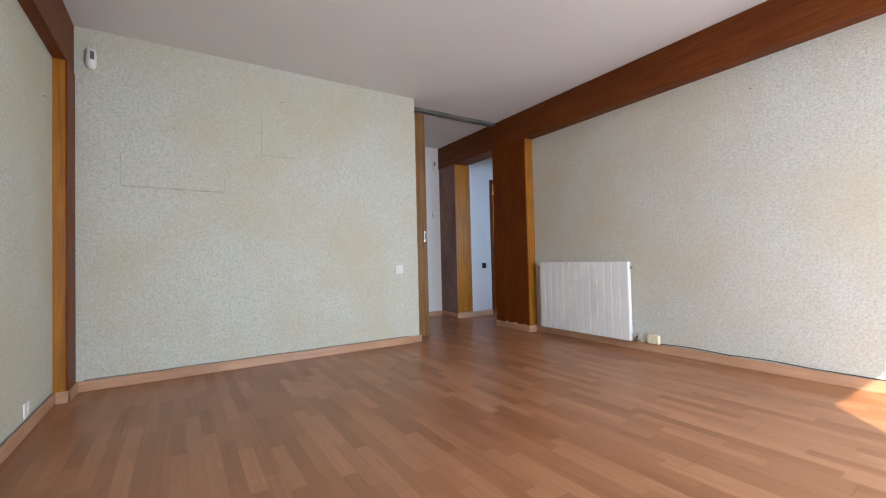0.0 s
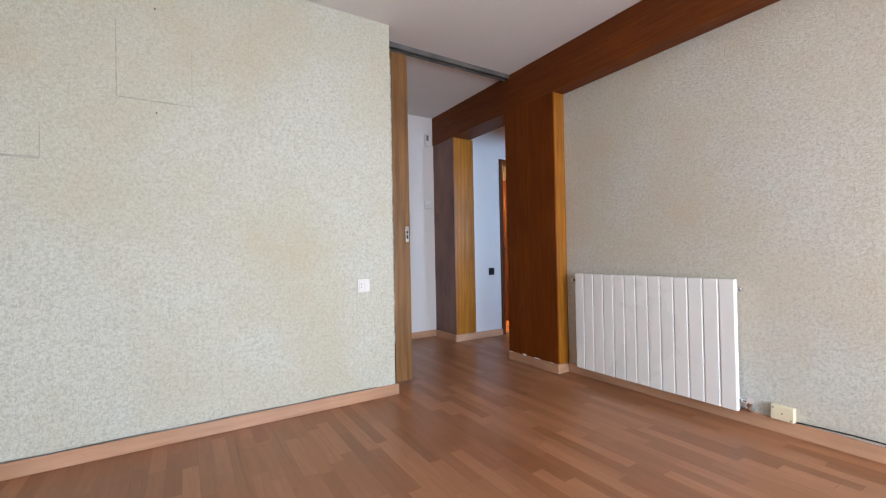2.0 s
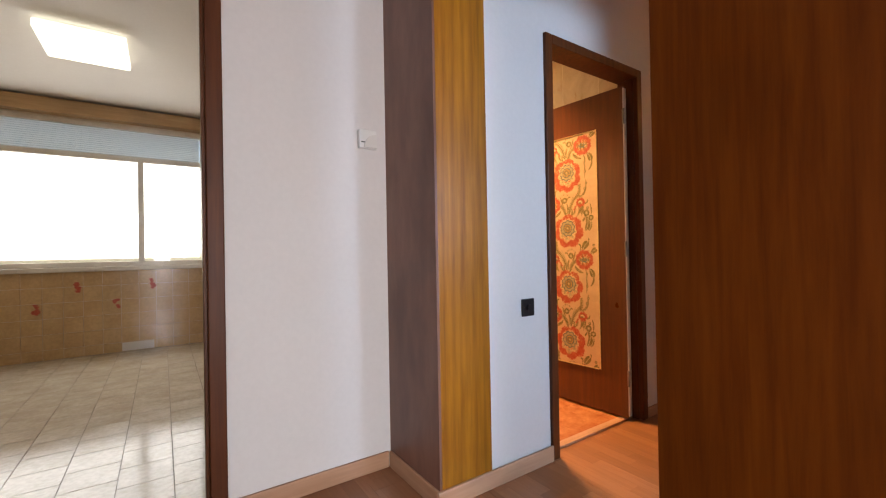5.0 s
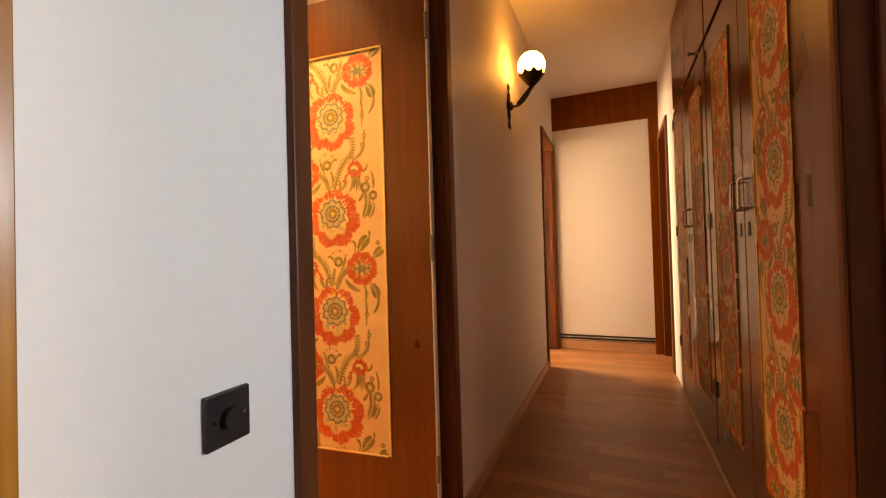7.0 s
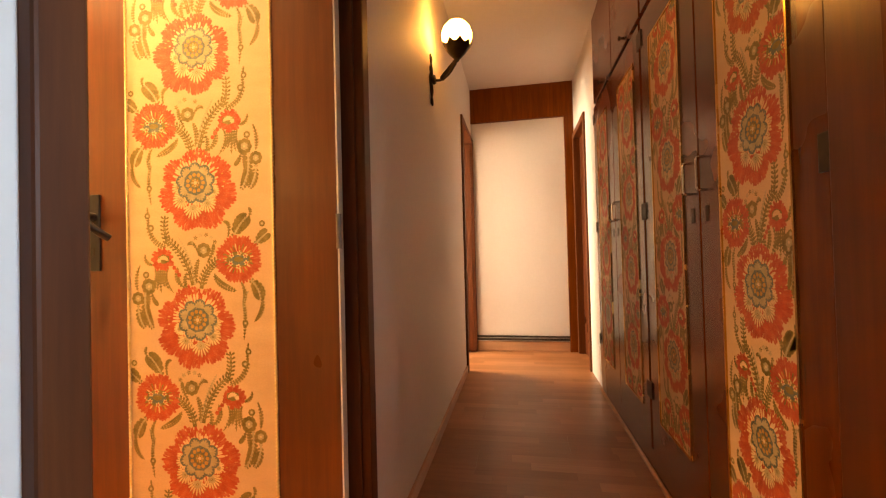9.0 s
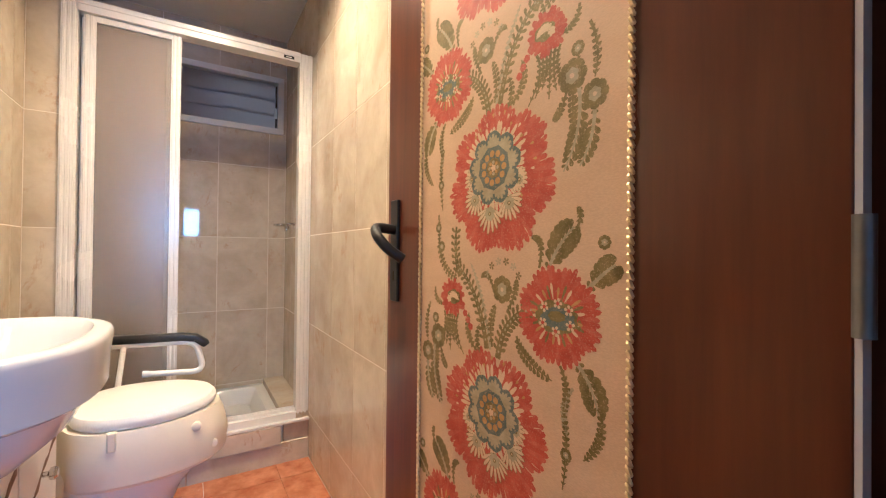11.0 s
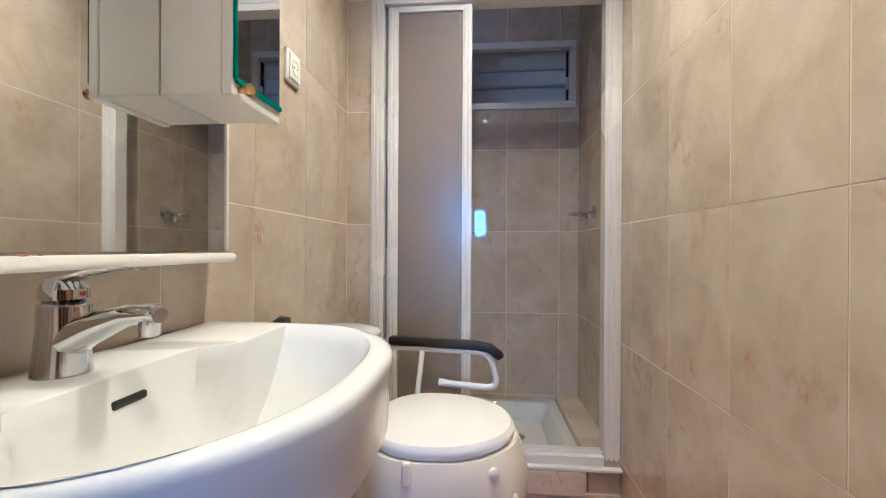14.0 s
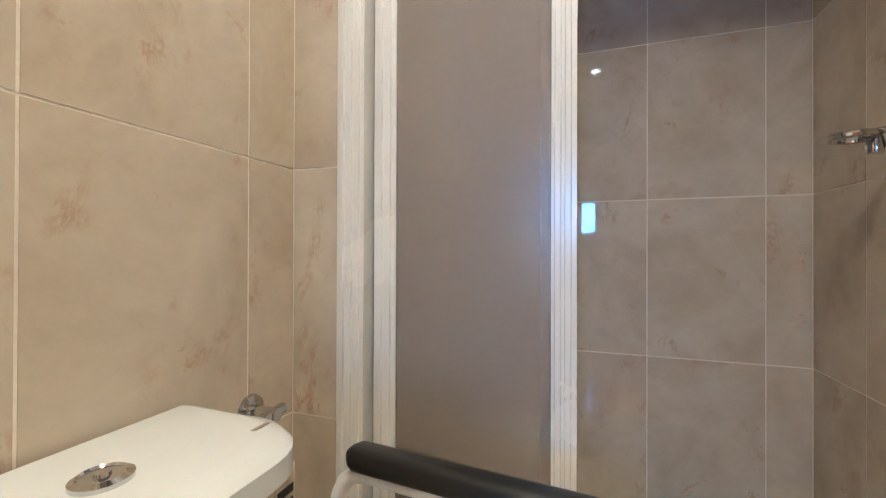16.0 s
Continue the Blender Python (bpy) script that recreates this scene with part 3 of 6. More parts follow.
def floral_print(width, height, first, step, middle, place, flip=1, seed=3):
    """A printed panel: large ring flowers up the middle, small ones to alternate sides, stems and scrolls between.
    place(a, b, h) gives the spot a across and b up the panel, h off its face."""
    rng = random.Random(seed)
    bm = bmesh.new()

    def shape(points, ink, layer):
        ring = []
        for a, b in points:
            ring.append(bm.verts.new(place(min(max(a, 0.0), width), min(max(b, 0.0), height), 0.0004 + 0.00006 * layer)))
        try:
            f = bm.faces.new(ring)
            f.material_index = ink
        except ValueError:
            pass

    def disc(ca, cb, r, ink, layer, lobes=0, depth=0.0, n=40, jag=0.0, tilt=0.0, squash=1.0):
        pts = []
        for k in range(n):
            t = 2 * math.pi * k / n
            q = r * (1 + depth * abs(math.sin(lobes * t / 2 + tilt)) + jag * rng.uniform(-1, 1))
            pts.append((ca + q * math.cos(t), cb + q * math.sin(t) * squash))
        shape(pts, ink, layer)

    def stroke(pts, w0, w1, ink, layer, leaves=0, size=0.02):
        left, right = [], []
        for i, p in enumerate(pts):
            q, o = pts[min(i + 1, len(pts) - 1)], pts[max(i - 1, 0)]
            d = Vector((q[0] - o[0], q[1] - o[1])).normalized()
            w = w0 + (w1 - w0) * i / (len(pts) - 1)
            left.append((p[0] - d.y * w, p[1] + d.x * w))
            right.append((p[0] + d.y * w, p[1] - d.x * w))
        for i in range(len(pts) - 1):
            shape([left[i], left[i + 1], right[i + 1], right[i]], ink, layer)
        for k in range(leaves):
            i = int((k + 0.7) / leaves * (len(pts) - 1))
            p, q = pts[i], pts[min(i + 1, len(pts) - 1)]
            t = math.atan2(q[1] - p[1], q[0] - p[0])
            for side in (-1, 1):
                u = t + side * 0.8
                s = size * (1 - 0.5 * k / max(1, leaves))
                tip = (p[0] + s * math.cos(u), p[1] + s * math.sin(u))
                v = u + math.pi / 2
                m = (p[0] + 0.55 * s * math.cos(u), p[1] + 0.55 * s * math.sin(u))
                o = (p[0] + 0.86 * s * math.cos(u + side * 0.22), p[1] + 0.86 * s * math.sin(u + side * 0.22))
                shape([p, (m[0] + 0.20 * s * math.cos(v), m[1] + 0.20 * s * math.sin(v)), o if side > 0 else tip, tip if side > 0 else o,
                       (m[0] - 0.20 * s * math.cos(v), m[1] - 0.20 * s * math.sin(v))], ink, layer + 1)

    def curl(a, b, start, bend, length, w, ink, leaves, size, n=18):
        pts, t = [(a, b)], start
        for k in range(n):
            t += bend * (0.4 + 1.4 * k / n) / n
            a, b = a + length / n * math.cos(t), b + length / n * math.sin(t)
            pts.append((a, b))
        stroke(pts, w * 1.15, w * 0.3, ink, 1, leaves, size * 1.45)

    def tear(a, b, t, length, w, ink, layer):
        """A drop that starts thin at (a, b) and swells along t to a round tip."""
        c, d = math.cos(t), math.sin(t)
        pts = [(a, b)]
        for u, v in ((0.35, 0.55), (0.70, 1.0), (0.92, 0.72), (1.0, 0.0), (0.92, -0.72), (0.70, -1.0), (0.35, -0.55)):
            pts.append((a + length * u * c - w * v * d, b + length * u * d + w * v * c))
        shape(pts, ink, layer)

    def ring_flower(ca, cb, r, s, ph):
        """Feathered red flower with rounded lobes; its blue rosette sits high, cream fans hang under it."""
        fa, fb = ca + s * 0.05 * r, cb - 0.17 * r

        def edge(t):
            return r * (0.81 + 0.20 * abs(math.sin(3.5 * t + ph)) ** 0.55)

        pts = []
        for k in range(126):
            t = 2 * math.pi * k / 126
            q = edge(t) * (0.94 + 0.02 * rng.uniform(-1, 1))
            pts.append((fa + q * math.cos(t), fb + q * math.sin(t)))
        shape(pts, 1, 3)
        for k in range(74):
            t = 2 * math.pi * (k + rng.uniform(0.25, 0.75)) / 74
            q = edge(t)
            lo = q * 0.66
            tear(fa + lo * math.cos(t), fb + lo * math.sin(t), t, q * rng.uniform(0.98, 1.045) - lo, r * 0.043, 1 if k % 3 else 7, 4)
        for k in range(18):
            t = 2 * math.pi * (k + rng.uniform(0.2, 0.8)) / 18
            q = edge(t)
            tear(fa + q * 0.98 * math.cos(t), fb + q * 0.98 * math.sin(t), t + math.pi, r * rng.uniform(0.07, 0.15), r * 0.007, 0, 5)
        for k in range(46):
            t = 2 * math.pi * (k + rng.uniform(0.2, 0.8)) / 46
            tear(ca + 0.30 * r * math.cos(t), cb + 0.30 * r * math.sin(t), t, r * rng.uniform(0.22, 0.37), r * 0.030, 2, 6)
        for k in range(22):
            t = -0.9 + 3.6 * (k + rng.random()) / 22
            tt = t if s > 0 else math.pi - t
            q = r * rng.uniform(0.52, 0.72)
            tear(ca + q * math.cos(tt), cb + q * math.sin(tt), tt, r * 0.07, r * 0.020, 4 if k % 2 else 2, 7)
        for t, far, big in ((3.35, 0.50, 0.75), (3.95, 0.60, 0.95), (4.60, 0.66, 1.1), (5.25, 0.62, 1.0), (5.85, 0.56, 0.7)):
            tt = t if s > 0 else math.pi - t
            pa, pb = ca + r * (far - 0.14) * math.cos(tt), cb + r * (far - 0.14) * math.sin(tt)
            for j in range(-4, 5):
                u = tt + j * 0.27
                tear(pa, pb, u, r * big * (0.36 - 0.022 * abs(j)), r * 0.030, 5, 7)
            for j in range(-4, 5):
                u = tt + j * 0.27
                tear(pa + 0.02 * r * math.cos(u), pb + 0.02 * r * math.sin(u), u, r * big * (0.33 - 0.022 * abs(j)), r * 0.023, 2, 8)
            oa, ob_ = pa + 0.10 * r * math.cos(tt), pb + 0.10 * r * math.sin(tt)
            disc(oa, ob_, r * 0.072 * big, 6, 9, 7, 0.35, 28)
            disc(oa, ob_, r * 0.030, 5, 10, n=10)
            disc(oa, ob_, r * 0.013, 2, 11, n=8)
        for k in range(9):
            t = 2 * math.pi * k / 9 + ph
            pa, pb = ca + r * 0.355 * math.cos(t), cb + r * 0.355 * math.sin(t)
            disc(pa, pb, r * 0.142, 3, 11, 7, 0.10, 24)
            for j in range(7):
                u = t + (j - 3) * 0.42
                tear(pa - 0.07 * r * math.cos(t), pb - 0.07 * r * math.sin(t), u, r * (0.185 - 0.018 * abs(j - 3)), r * 0.026, 6, 12)
        disc(ca, cb, r * 0.262, 3, 13, 11, 0.08, 33)
        for k in range(11):
            t = 2 * math.pi * k / 11
            disc(ca + r * 0.198 * math.cos(t), cb + r * 0.198 * math.sin(t), r * 0.047, 4, 14, n=12)
        disc(ca, cb, r * 0.125, 5, 15, 9, 0.14, 27)
        for k in range(8):
            t = 2 * math.pi * k / 8
            disc(ca + r * 0.078 * math.cos(t), cb + r * 0.078 * math.sin(t), r * 0.026, 4 if k % 2 else 6, 16, n=8)
        disc(ca, cb, r * 0.035, 2, 17, 5, 0.5, 20)

    def small_flower(ca, cb, r, s):
        """Red flower seen from the side: a dark oval eye full of little stars, cream feathers round it."""
        pts = []
        for k in range(90):
            t = 2 * math.pi * k / 90
            q = r * (0.86 + 0.12 * abs(math.sin(4 * t)) ** 0.7 + 0.02 * rng.uniform(-1, 1))
            pts.append((ca + q * math.cos(t), cb + q * math.sin(t)))
        shape(pts, 1, 3)
        for k in range(44):
            t = 2 * math.pi * (k + rng.uniform(0.25, 0.75)) / 44
            q = r * (0.90 + 0.12 * abs(math.sin(4 * t)) ** 0.7)
            tear(ca + 0.6 * q * math.cos(t), cb + 0.6 * q * math.sin(t), t, q * rng.uniform(0.42, 0.50), r * 0.062, 1 if k % 3 else 7, 4)
        for k in range(24):
            t = 2 * math.pi * (k + rng.uniform(0.2, 0.8)) / 24
            tear(ca + 0.34 * r * math.cos(t), cb + 0.30 * r * math.sin(t), t, r * rng.uniform(0.28, 0.42), r * 0.035, (2, 5, 4)[k % 3], 5)
        disc(ca, cb - 0.02 * r, r * 0.50, 5, 6, 11, 0.10, 55, 0.03, squash=0.66)
        disc(ca + s * 0.04 * r, cb - 0.05 * r, r * 0.40, 3, 7, 9, 0.10, 45, 0.03, squash=0.55)
        disc(ca + s * 0.02 * r, cb - 0.01 * r, r * 0.20, 5, 8, 7, 0.15, 30, squash=0.5)
        for da, db in ((-0.30, 0.16), (0.05, 0.26), (0.32, 0.14), (-0.34, -0.18), (0.0, -0.32), (0.36, -0.16)):
            pa, pb = ca + s * da * r, cb + db * r
            for k in range(5):
                u = 2 * math.pi * k / 5 + da
                tear(pa, pb, u, r * 0.115, r * 0.038, 2, 9)
            disc(pa, pb, r * 0.045, 1, 10, n=8)

    def blossom(ca, cb, r):
        for k in range(8):
            u = 2 * math.pi * k / 8
            tear(ca, cb, u, r * 1.1, r * 0.40, 5, 3)
        disc(ca, cb, r * 0.42, 6, 4, 6, 0.3, 20)
        disc(ca, cb, r * 0.17, 2, 5, n=10)

    def frond(pts, w, layer=2, nub=0.010, ink=5):
        """A fat stem with beads down its middle and nubs along both sides."""
        stroke(pts, w, w * 0.55, ink, layer)
        for i in range(1, len(pts) - 1):
            p, q = pts[i - 1], pts[i + 1]
            t = math.atan2(q[1] - p[1], q[0] - p[0])
            for side in (-1, 1):
                tear(pts[i][0], pts[i][1], t + side * 1.0, nub + w, 0.0030, ink, layer + 1)
            disc(pts[i][0], pts[i][1], w * 0.34, 6, layer + 2, n=8)

    def bow(p0, p1, p2, n=13):
        out = []
        for k in range(n + 1):
            t = k / n
            out.append(tuple((1 - t) ** 2 * p0[i] + 2 * t * (1 - t) * p1[i] + t * t * p2[i] for i in (0, 1)))
        return out

    def fern(pts, size, ink=5, layer=2):
        """A curling leaf: a thin rib with drops along one side, longest in the middle."""
        stroke(pts, 0.0022, 0.0010, ink, layer)
        n = len(pts) - 1
        for i in range(1, n):
            p, q = pts[i - 1], pts[i + 1]
            t = math.atan2(q[1] - p[1], q[0] - p[0])
            q = size * math.sin(math.pi * i / n) ** 0.5
            for side, k in ((-1, 1.0), (1, 0.75)):
                tear(pts[i][0], pts[i][1], t + side * 0.85, q * k, 0.0034, ink, layer + 1)

    def broad_leaf(pts, w, layer=2):
        """A lobed oak-like leaf with a pale rib."""
        n = len(pts) - 1
        for i in range(n):
            p, q = pts[i], pts[i + 1]
            t = math.atan2(q[1] - p[1], q[0] - p[0])
            h = w * math.sin(math.pi * (i + 0.6) / (n + 0.6)) ** 0.6
            for side in (-1, 1):
                tear(p[0], p[1], t + side * 0.75, h * 1.35, h * 0.36, 5, layer)
        stroke(pts, 0.0028, 0.0012, 6, layer + 1)

    def bud(ca, cb, s):
        """A paisley bud: a feathered red cup round a cream leaf, with hanging green drops."""
        disc(ca, cb, 0.026, 1, 3, 7, 0.16, 49, 0.05, squash=0.88)
        for k in range(24):
            t = 2 * math.pi * (k + rng.random()) / 24
            tear(ca + 0.014 * math.cos(t), cb + 0.013 * math.sin(t), t, rng.uniform(0.016, 0.022), 0.0036, 1 if k % 3 else 7, 4)
        disc(ca + s * 0.004, cb + 0.002, 0.016, 5, 5, 6, 0.16, 30, squash=0.7)
        fern(bow((ca - s * 0.010, cb - 0.004), (ca, cb + 0.016), (ca + s * 0.018, cb - 0.002), 8), 0.007, 2, 6)
        disc(ca - s * 0.008, cb - 0.002, 0.0045, 2, 8, 5, 0.5, 20)
        for k in range(6):
            a0, b0 = ca + s * (-0.022 + 0.008 * k), cb - 0.024
            fern(bow((a0, b0), (a0 + s * (0.012 - 0.006 * k), b0 - 0.025), (a0 + s * (-0.006 + 0.004 * k), b0 - 0.05 - 0.008 * (k % 3)), 8), 0.006, 5, 2)
        for k in range(4):
            disc(ca + s * (0.028 + 0.007 * k), cb - 0.012 - 0.010 * k, 0.0052, 1 if k % 2 else 7, 4, 5, 0.2, 15)

    shape([(0, 0), (width, 0), (width, height), (0, height)], 0, -1)
    wd = min(1.0, width / 0.36)
    r = min(0.112, width * 0.40)
    b, n = first, 0
    while b < height + 0.45:
        s = flip if n % 2 == 0 else -flip
        ca = middle * width

        def at(da, db):
            return (ca + s * da * wd, b + db)

        # stems that rise from the flower below to the bud's side and to the small flower
        frond(bow(at(-0.012, -0.275), at(-0.030, -0.185), at(-0.088, -0.150)), 0.0052)
        frond(bow(at(-0.080, -0.168), at(-0.098, -0.130), at(-0.090, -0.085), 8), 0.0046)
        frond(bow(at(0.012, -0.285), at(0.022, -0.215), at(0.085, -0.203)), 0.0058)
        fern(bow(at(-0.004, -0.275), at(-0.018, -0.20), at(-0.052, -0.145), 18), 0.006, 6)
        fern(bow(at(0.000, -0.270), at(-0.010, -0.235), at(0.006, -0.205), 9), 0.010)
        fern(bow(at(-0.030, -0.285), at(-0.070, -0.265), at(-0.055, -0.225), 10), 0.010)
        fern(bow(at(-0.020, -0.295), at(-0.045, -0.270), at(-0.030, -0.240), 8), 0.008)
        # the green blossom with its spray and curl
        blossom(*at(0.020, -0.182), 0.019)
        for k in range(6):
            u = 0.45 + 0.45 * k
            c = at(0.020 + 0.036 * math.cos(u), -0.176 + 0.036 * math.sin(u))
            for j in range(5):
                tear(c[0], c[1], 2 * math.pi * j / 5 + k, 0.0062, 0.0018, 6 if k % 2 else 5, 3)
        fern(bow(at(0.004, -0.186), at(-0.012, -0.150), at(-0.026, -0.168), 9), 0.006)
        fern(bow(at(0.030, -0.215), at(0.050, -0.185), at(0.048, -0.165), 8), 0.008)
        # leaves round the small flower
        broad_leaf(bow(at(0.105, -0.150), at(0.120, -0.115), at(0.145, -0.095), 8), 0.021)
        fern(bow(at(0.090, -0.148), at(0.100, -0.105), at(0.076, -0.108), 9), 0.007)
        fern(bow(at(0.145, -0.105), at(0.160, -0.080), at(0.148, -0.072), 6), 0.006)
        broad_leaf(bow(at(0.165, -0.170), at(0.185, -0.150), at(0.200, -0.140), 7), 0.017)
        fern(bow(at(0.050, -0.245), at(0.058, -0.275), at(0.112, -0.292), 12), 0.013)
        broad_leaf(bow(at(0.150, -0.262), at(0.172, -0.280), at(0.180, -0.315), 7), 0.018)
        fern(bow(at(0.125, -0.270), at(0.145, -0.300), at(0.128, -0.335), 10), 0.008)
        fern(bow(at(0.180, -0.300), at(0.195, -0.345), at(0.160, -0.375), 12), 0.009)
        # hanging leaves beside the large flower
        blossom(*at(0.140, 0.092), 0.020)
        blossom(*at(0.172, 0.060), 0.017)
        broad_leaf(bow(at(0.150, 0.075), at(0.158, 0.020), at(0.128, -0.025), 11), 0.014)
        broad_leaf(bow(at(0.172, 0.042), at(0.172, 0.005), at(0.152, -0.022), 8), 0.012)
        fern(bow(at(0.132, 0.075), at(0.125, 0.050), at(0.112, 0.042), 7), 0.009)
        fern(bow(at(0.165, 0.150), at(0.182, 0.115), at(0.172, 0.080), 9), 0.008)
        # sprigs along the braid
        fern(bow(at(-0.128, 0.052), at(-0.142, 0.020), at(-0.130, -0.055), 15), 0.007)
        fern(bow(at(-0.145, 0.075), at(-0.122, 0.050), at(-0.138, 0.010), 9), 0.006, 6)
        frond(bow(at(-0.140, -0.105), at(-0.135, -0.160), at(-0.088, -0.172), 11), 0.0028, 2, 0.006)
        fern(bow(at(-0.142, -0.062), at(-0.138, -0.090), at(-0.140, -0.125), 9), 0.006)
        fern(bow(at(-0.150, -0.190), at(-0.152, -0.215), at(-0.125, -0.218), 7), 0.007)
        fern(bow(at(-0.150, -0.255), at(-0.135, -0.30), at(-0.145, -0.350), 14), 0.009)
        for da, db, q in ((-0.135, -0.010, 0.008), (-0.142, -0.085, 0.008), (-0.132, -0.118, 0.009), (-0.148, -0.245, 0.009), (-0.138, -0.275, 0.011), (0.186, -0.115, 0.008), (0.150, -0.215, 0.007)):
            blossom(*at(da, db), q)
        bud(*at(-0.100, -0.205), s)
        small_flower(*at(0.118, -0.208), min(0.062, r * 0.56), s)
        ring_flower(ca, b, r, s, 0.5 + 0.9 * n)
        n += 1
        b += step
    return bm


def braid(width, height, place, pitch=0.0095, r=0.0036):
    """Twisted cord round the rim of a panel."""
    bm = bmesh.new()
    path = [(0, 0, 1, 0, width), (width, 0, 0, 1, height), (width, height, -1, 0, width), (0, height, 0, -1, height)]
    for a0, b0, da, db, run in path:
        for k in range(int(run / pitch)):
            s = (k + 0.5) * pitch
            ca, cb = a0 + da * s, b0 + db * s
            lean = 0.45
            ends = [(ca + (da - db * lean) * e * pitch * 0.62, cb + (db + da * lean) * e * pitch * 0.62) for e in (-1, -0.5, 0.5, 1)]
            rows = []
            for (ea, eb), q in zip(ends, (0.35, 1, 1, 0.35)):
                rows.append([bm.verts.new(place(ea - db * r * q * math.cos(t), eb + da * r * q * math.cos(t), max(0.0, 0.003 + r * q * math.sin(t)))) for t in (0, 1.05, 2.1, 3.14)])
            for x, y in zip(rows, rows[1:]):
                for i in range(3):
                    bm.faces.new((x[i], x[i + 1], y[i + 1], y[i]))
    return bm


# ---- doors ----


def casing(name, x0, x1, y0, y1, head, side, label, proud=0.014):
    """A door frame in an opening of a wall along x: two jambs and a head, each with a rebate."""
    ob = S(name, boxes((x0, x0 + side, y0, y1, 0, head), bevel=0.004), FRAME_WOOD, label, "door frame")
    part("jamb", boxes((x1 - side, x1, y0, y1, 0, head), bevel=0.004), FRAME_WOOD, ob)
    part("head", boxes((x0 + side, x1 - side, y0, y1, head - side, head), bevel=0.003), FRAME_WOOD, ob)
    mid = (y0 + y1) / 2
    for span in ((x0 + side, x0 + side + 0.012, mid, y1 - 0.01, 0, head - side), (x1 - side - 0.012, x1 - side, mid - 0.04, mid, 0, head - side)):
        part("stop", boxes(span, bevel=0.002), FRAME_WOOD, ob)
    return ob


casing("door_frame_bathroom", 3.856, 4.690, 4.918, 5.046, 2.07, 0.048, "dark-stained wooden door frame to the bathroom")
casing("door_frame_kitchen", 1.600, 2.512, 5.332, 5.468, 2.11, 0.058, "dark-stained wooden door frame to the kitchen")
casing("door_frame_bedroom", 6.845, 7.630, 4.918, 5.046, 2.075, 0.052, "dark-stained wooden door frame at the corridor end")
side_frame = casing("door_frame_side_room", 3.442, 4.262, 3.884, 3.986, 2.07, 0.024, "worn dark door frame with a strike plate")
part("casing_board", boxes((4.264, 4.385, 3.970, 3.982, 0, 2.07), bevel=0.003), DOOR_WOOD, side_frame)
part("casing_bead", boxes((4.238, 4.262, 3.986, 3.992, 0, 2.07), bevel=0.003), FRAME_WOOD, side_frame)
part("strike_plate", boxes((4.2355, 4.2378, 3.900, 3.922, 0.985, 1.125), bevel=0.0008), IRON, side_frame, "dark strike plate")
part("strike_hole", boxes((4.2345, 4.2356, 3.905, 3.917, 1.070, 1.105), (4.2345, 4.2356, 3.905, 3.917, 1.005, 1.035)), BLACK, side_frame)
casing("door_frame_far_room", 6.955, 7.60, 3.862, 3.976, 2.05, 0.055, "dark-stained wooden door frame by the corridor end")

# bathroom door leaf, open into the room
door = thing("door_1", (4.574, 4.982, 0), "dark veneered door with a floral fabric panel, open", "door", kind="structure")
door.rotation_euler = (0, 0, radians(94.6))
ORG[door] = Vector((0, 0, 0))
part("leaf", boxes((-0.010, 0.712, -0.036, 0.0, 0.010, 1.975), bevel=0.0015), DOOR_WOOD, door)
PW, PH = 0.416, 1.49
door_place = lambda a, b, h: Vector((0.578 - a, h, 0.265 + b))
part("fabric_panel", floral_print(PW, PH, 0.151, 0.3683, 0.475, door_place, 1), INKS, door, "printed floral fabric panel")
part("braid", braid(PW, PH, door_place), BRAID, door, "twisted gold braid")
plate = part("handle_plate", boxes((0.660, 0.690, 0.0, 0.007, 0.922, 1.132), bevel=0.002), BLACK, door, "long black handle plate")
part("lever", tube(rounded([(0.675, 0.005, 1.070), (0.675, 0.050, 1.074), (0.655, 0.058, 1.058), (0.634, 0.046, 1.032), (0.622, 0.016, 1.010)], 0.025, 5), 0.0105, 10,
                  None), BLACK, plate, "curved black lever handle", True)
part("keyhole", boxes((0.673, 0.677, 0.007, 0.0078, 0.965, 0.985)), IRON, plate)
for z in (0.20, 0.965, 1.75):
    part("hinge", tube([(-0.016, 0.004, z), (-0.016, 0.004, z + 0.09)], 0.007, 10), STEEL, door, "grey steel hinge", True)
part("edge_strip", boxes((-0.0145, -0.010, -0.034, -0.001, 0.02, 1.965)), ALU_WHITE, door, "pale worn door edge")

bed_door = thing("door_2", (7.552, 5.05, 0), "dark veneered bedroom door standing open", "door", kind="structure")
part("leaf", boxes((7.552, 7.588, 5.05, 5.72, 0.01, 2.015), bevel=0.002), DOOR_WOOD, bed_door)
far_door = thing("door_3", (7.3, 3.9, 0), "closed dark veneered door", "door", kind="structure")
part("leaf", boxes((7.012, 7.543, 3.882, 3.918, 0.01, 1.993), bevel=0.002), DOOR_WOOD, far_door)

# sliding door in its pocket
slide = thing("door_4", (2.0, 4.01, 0), "oak-veneered sliding door pushed into its wall pocket", "door", kind="structure")
part("leaf", boxes((1.35, 2.028, 3.994, 4.026, 0.02, 2.500), bevel=0.002), OAK_STILE, slide)
part("stile", boxes((2.030, 2.168, 3.988, 4.030, 0.012, 2.503), bevel=0.004), OAK_STILE, slide)
part("glazing_strip", boxes((1.975, 2.027, 3.986, 3.993, 0.30, 2.44)), TORN, slide, "torn grey paper strip along the glazing")
latch = part("latch_plate", boxes((2.128, 2.158, 3.985, 3.988, 1.06, 1.18), bevel=0.001), CHROME, slide, "chrome finger-pull plate")
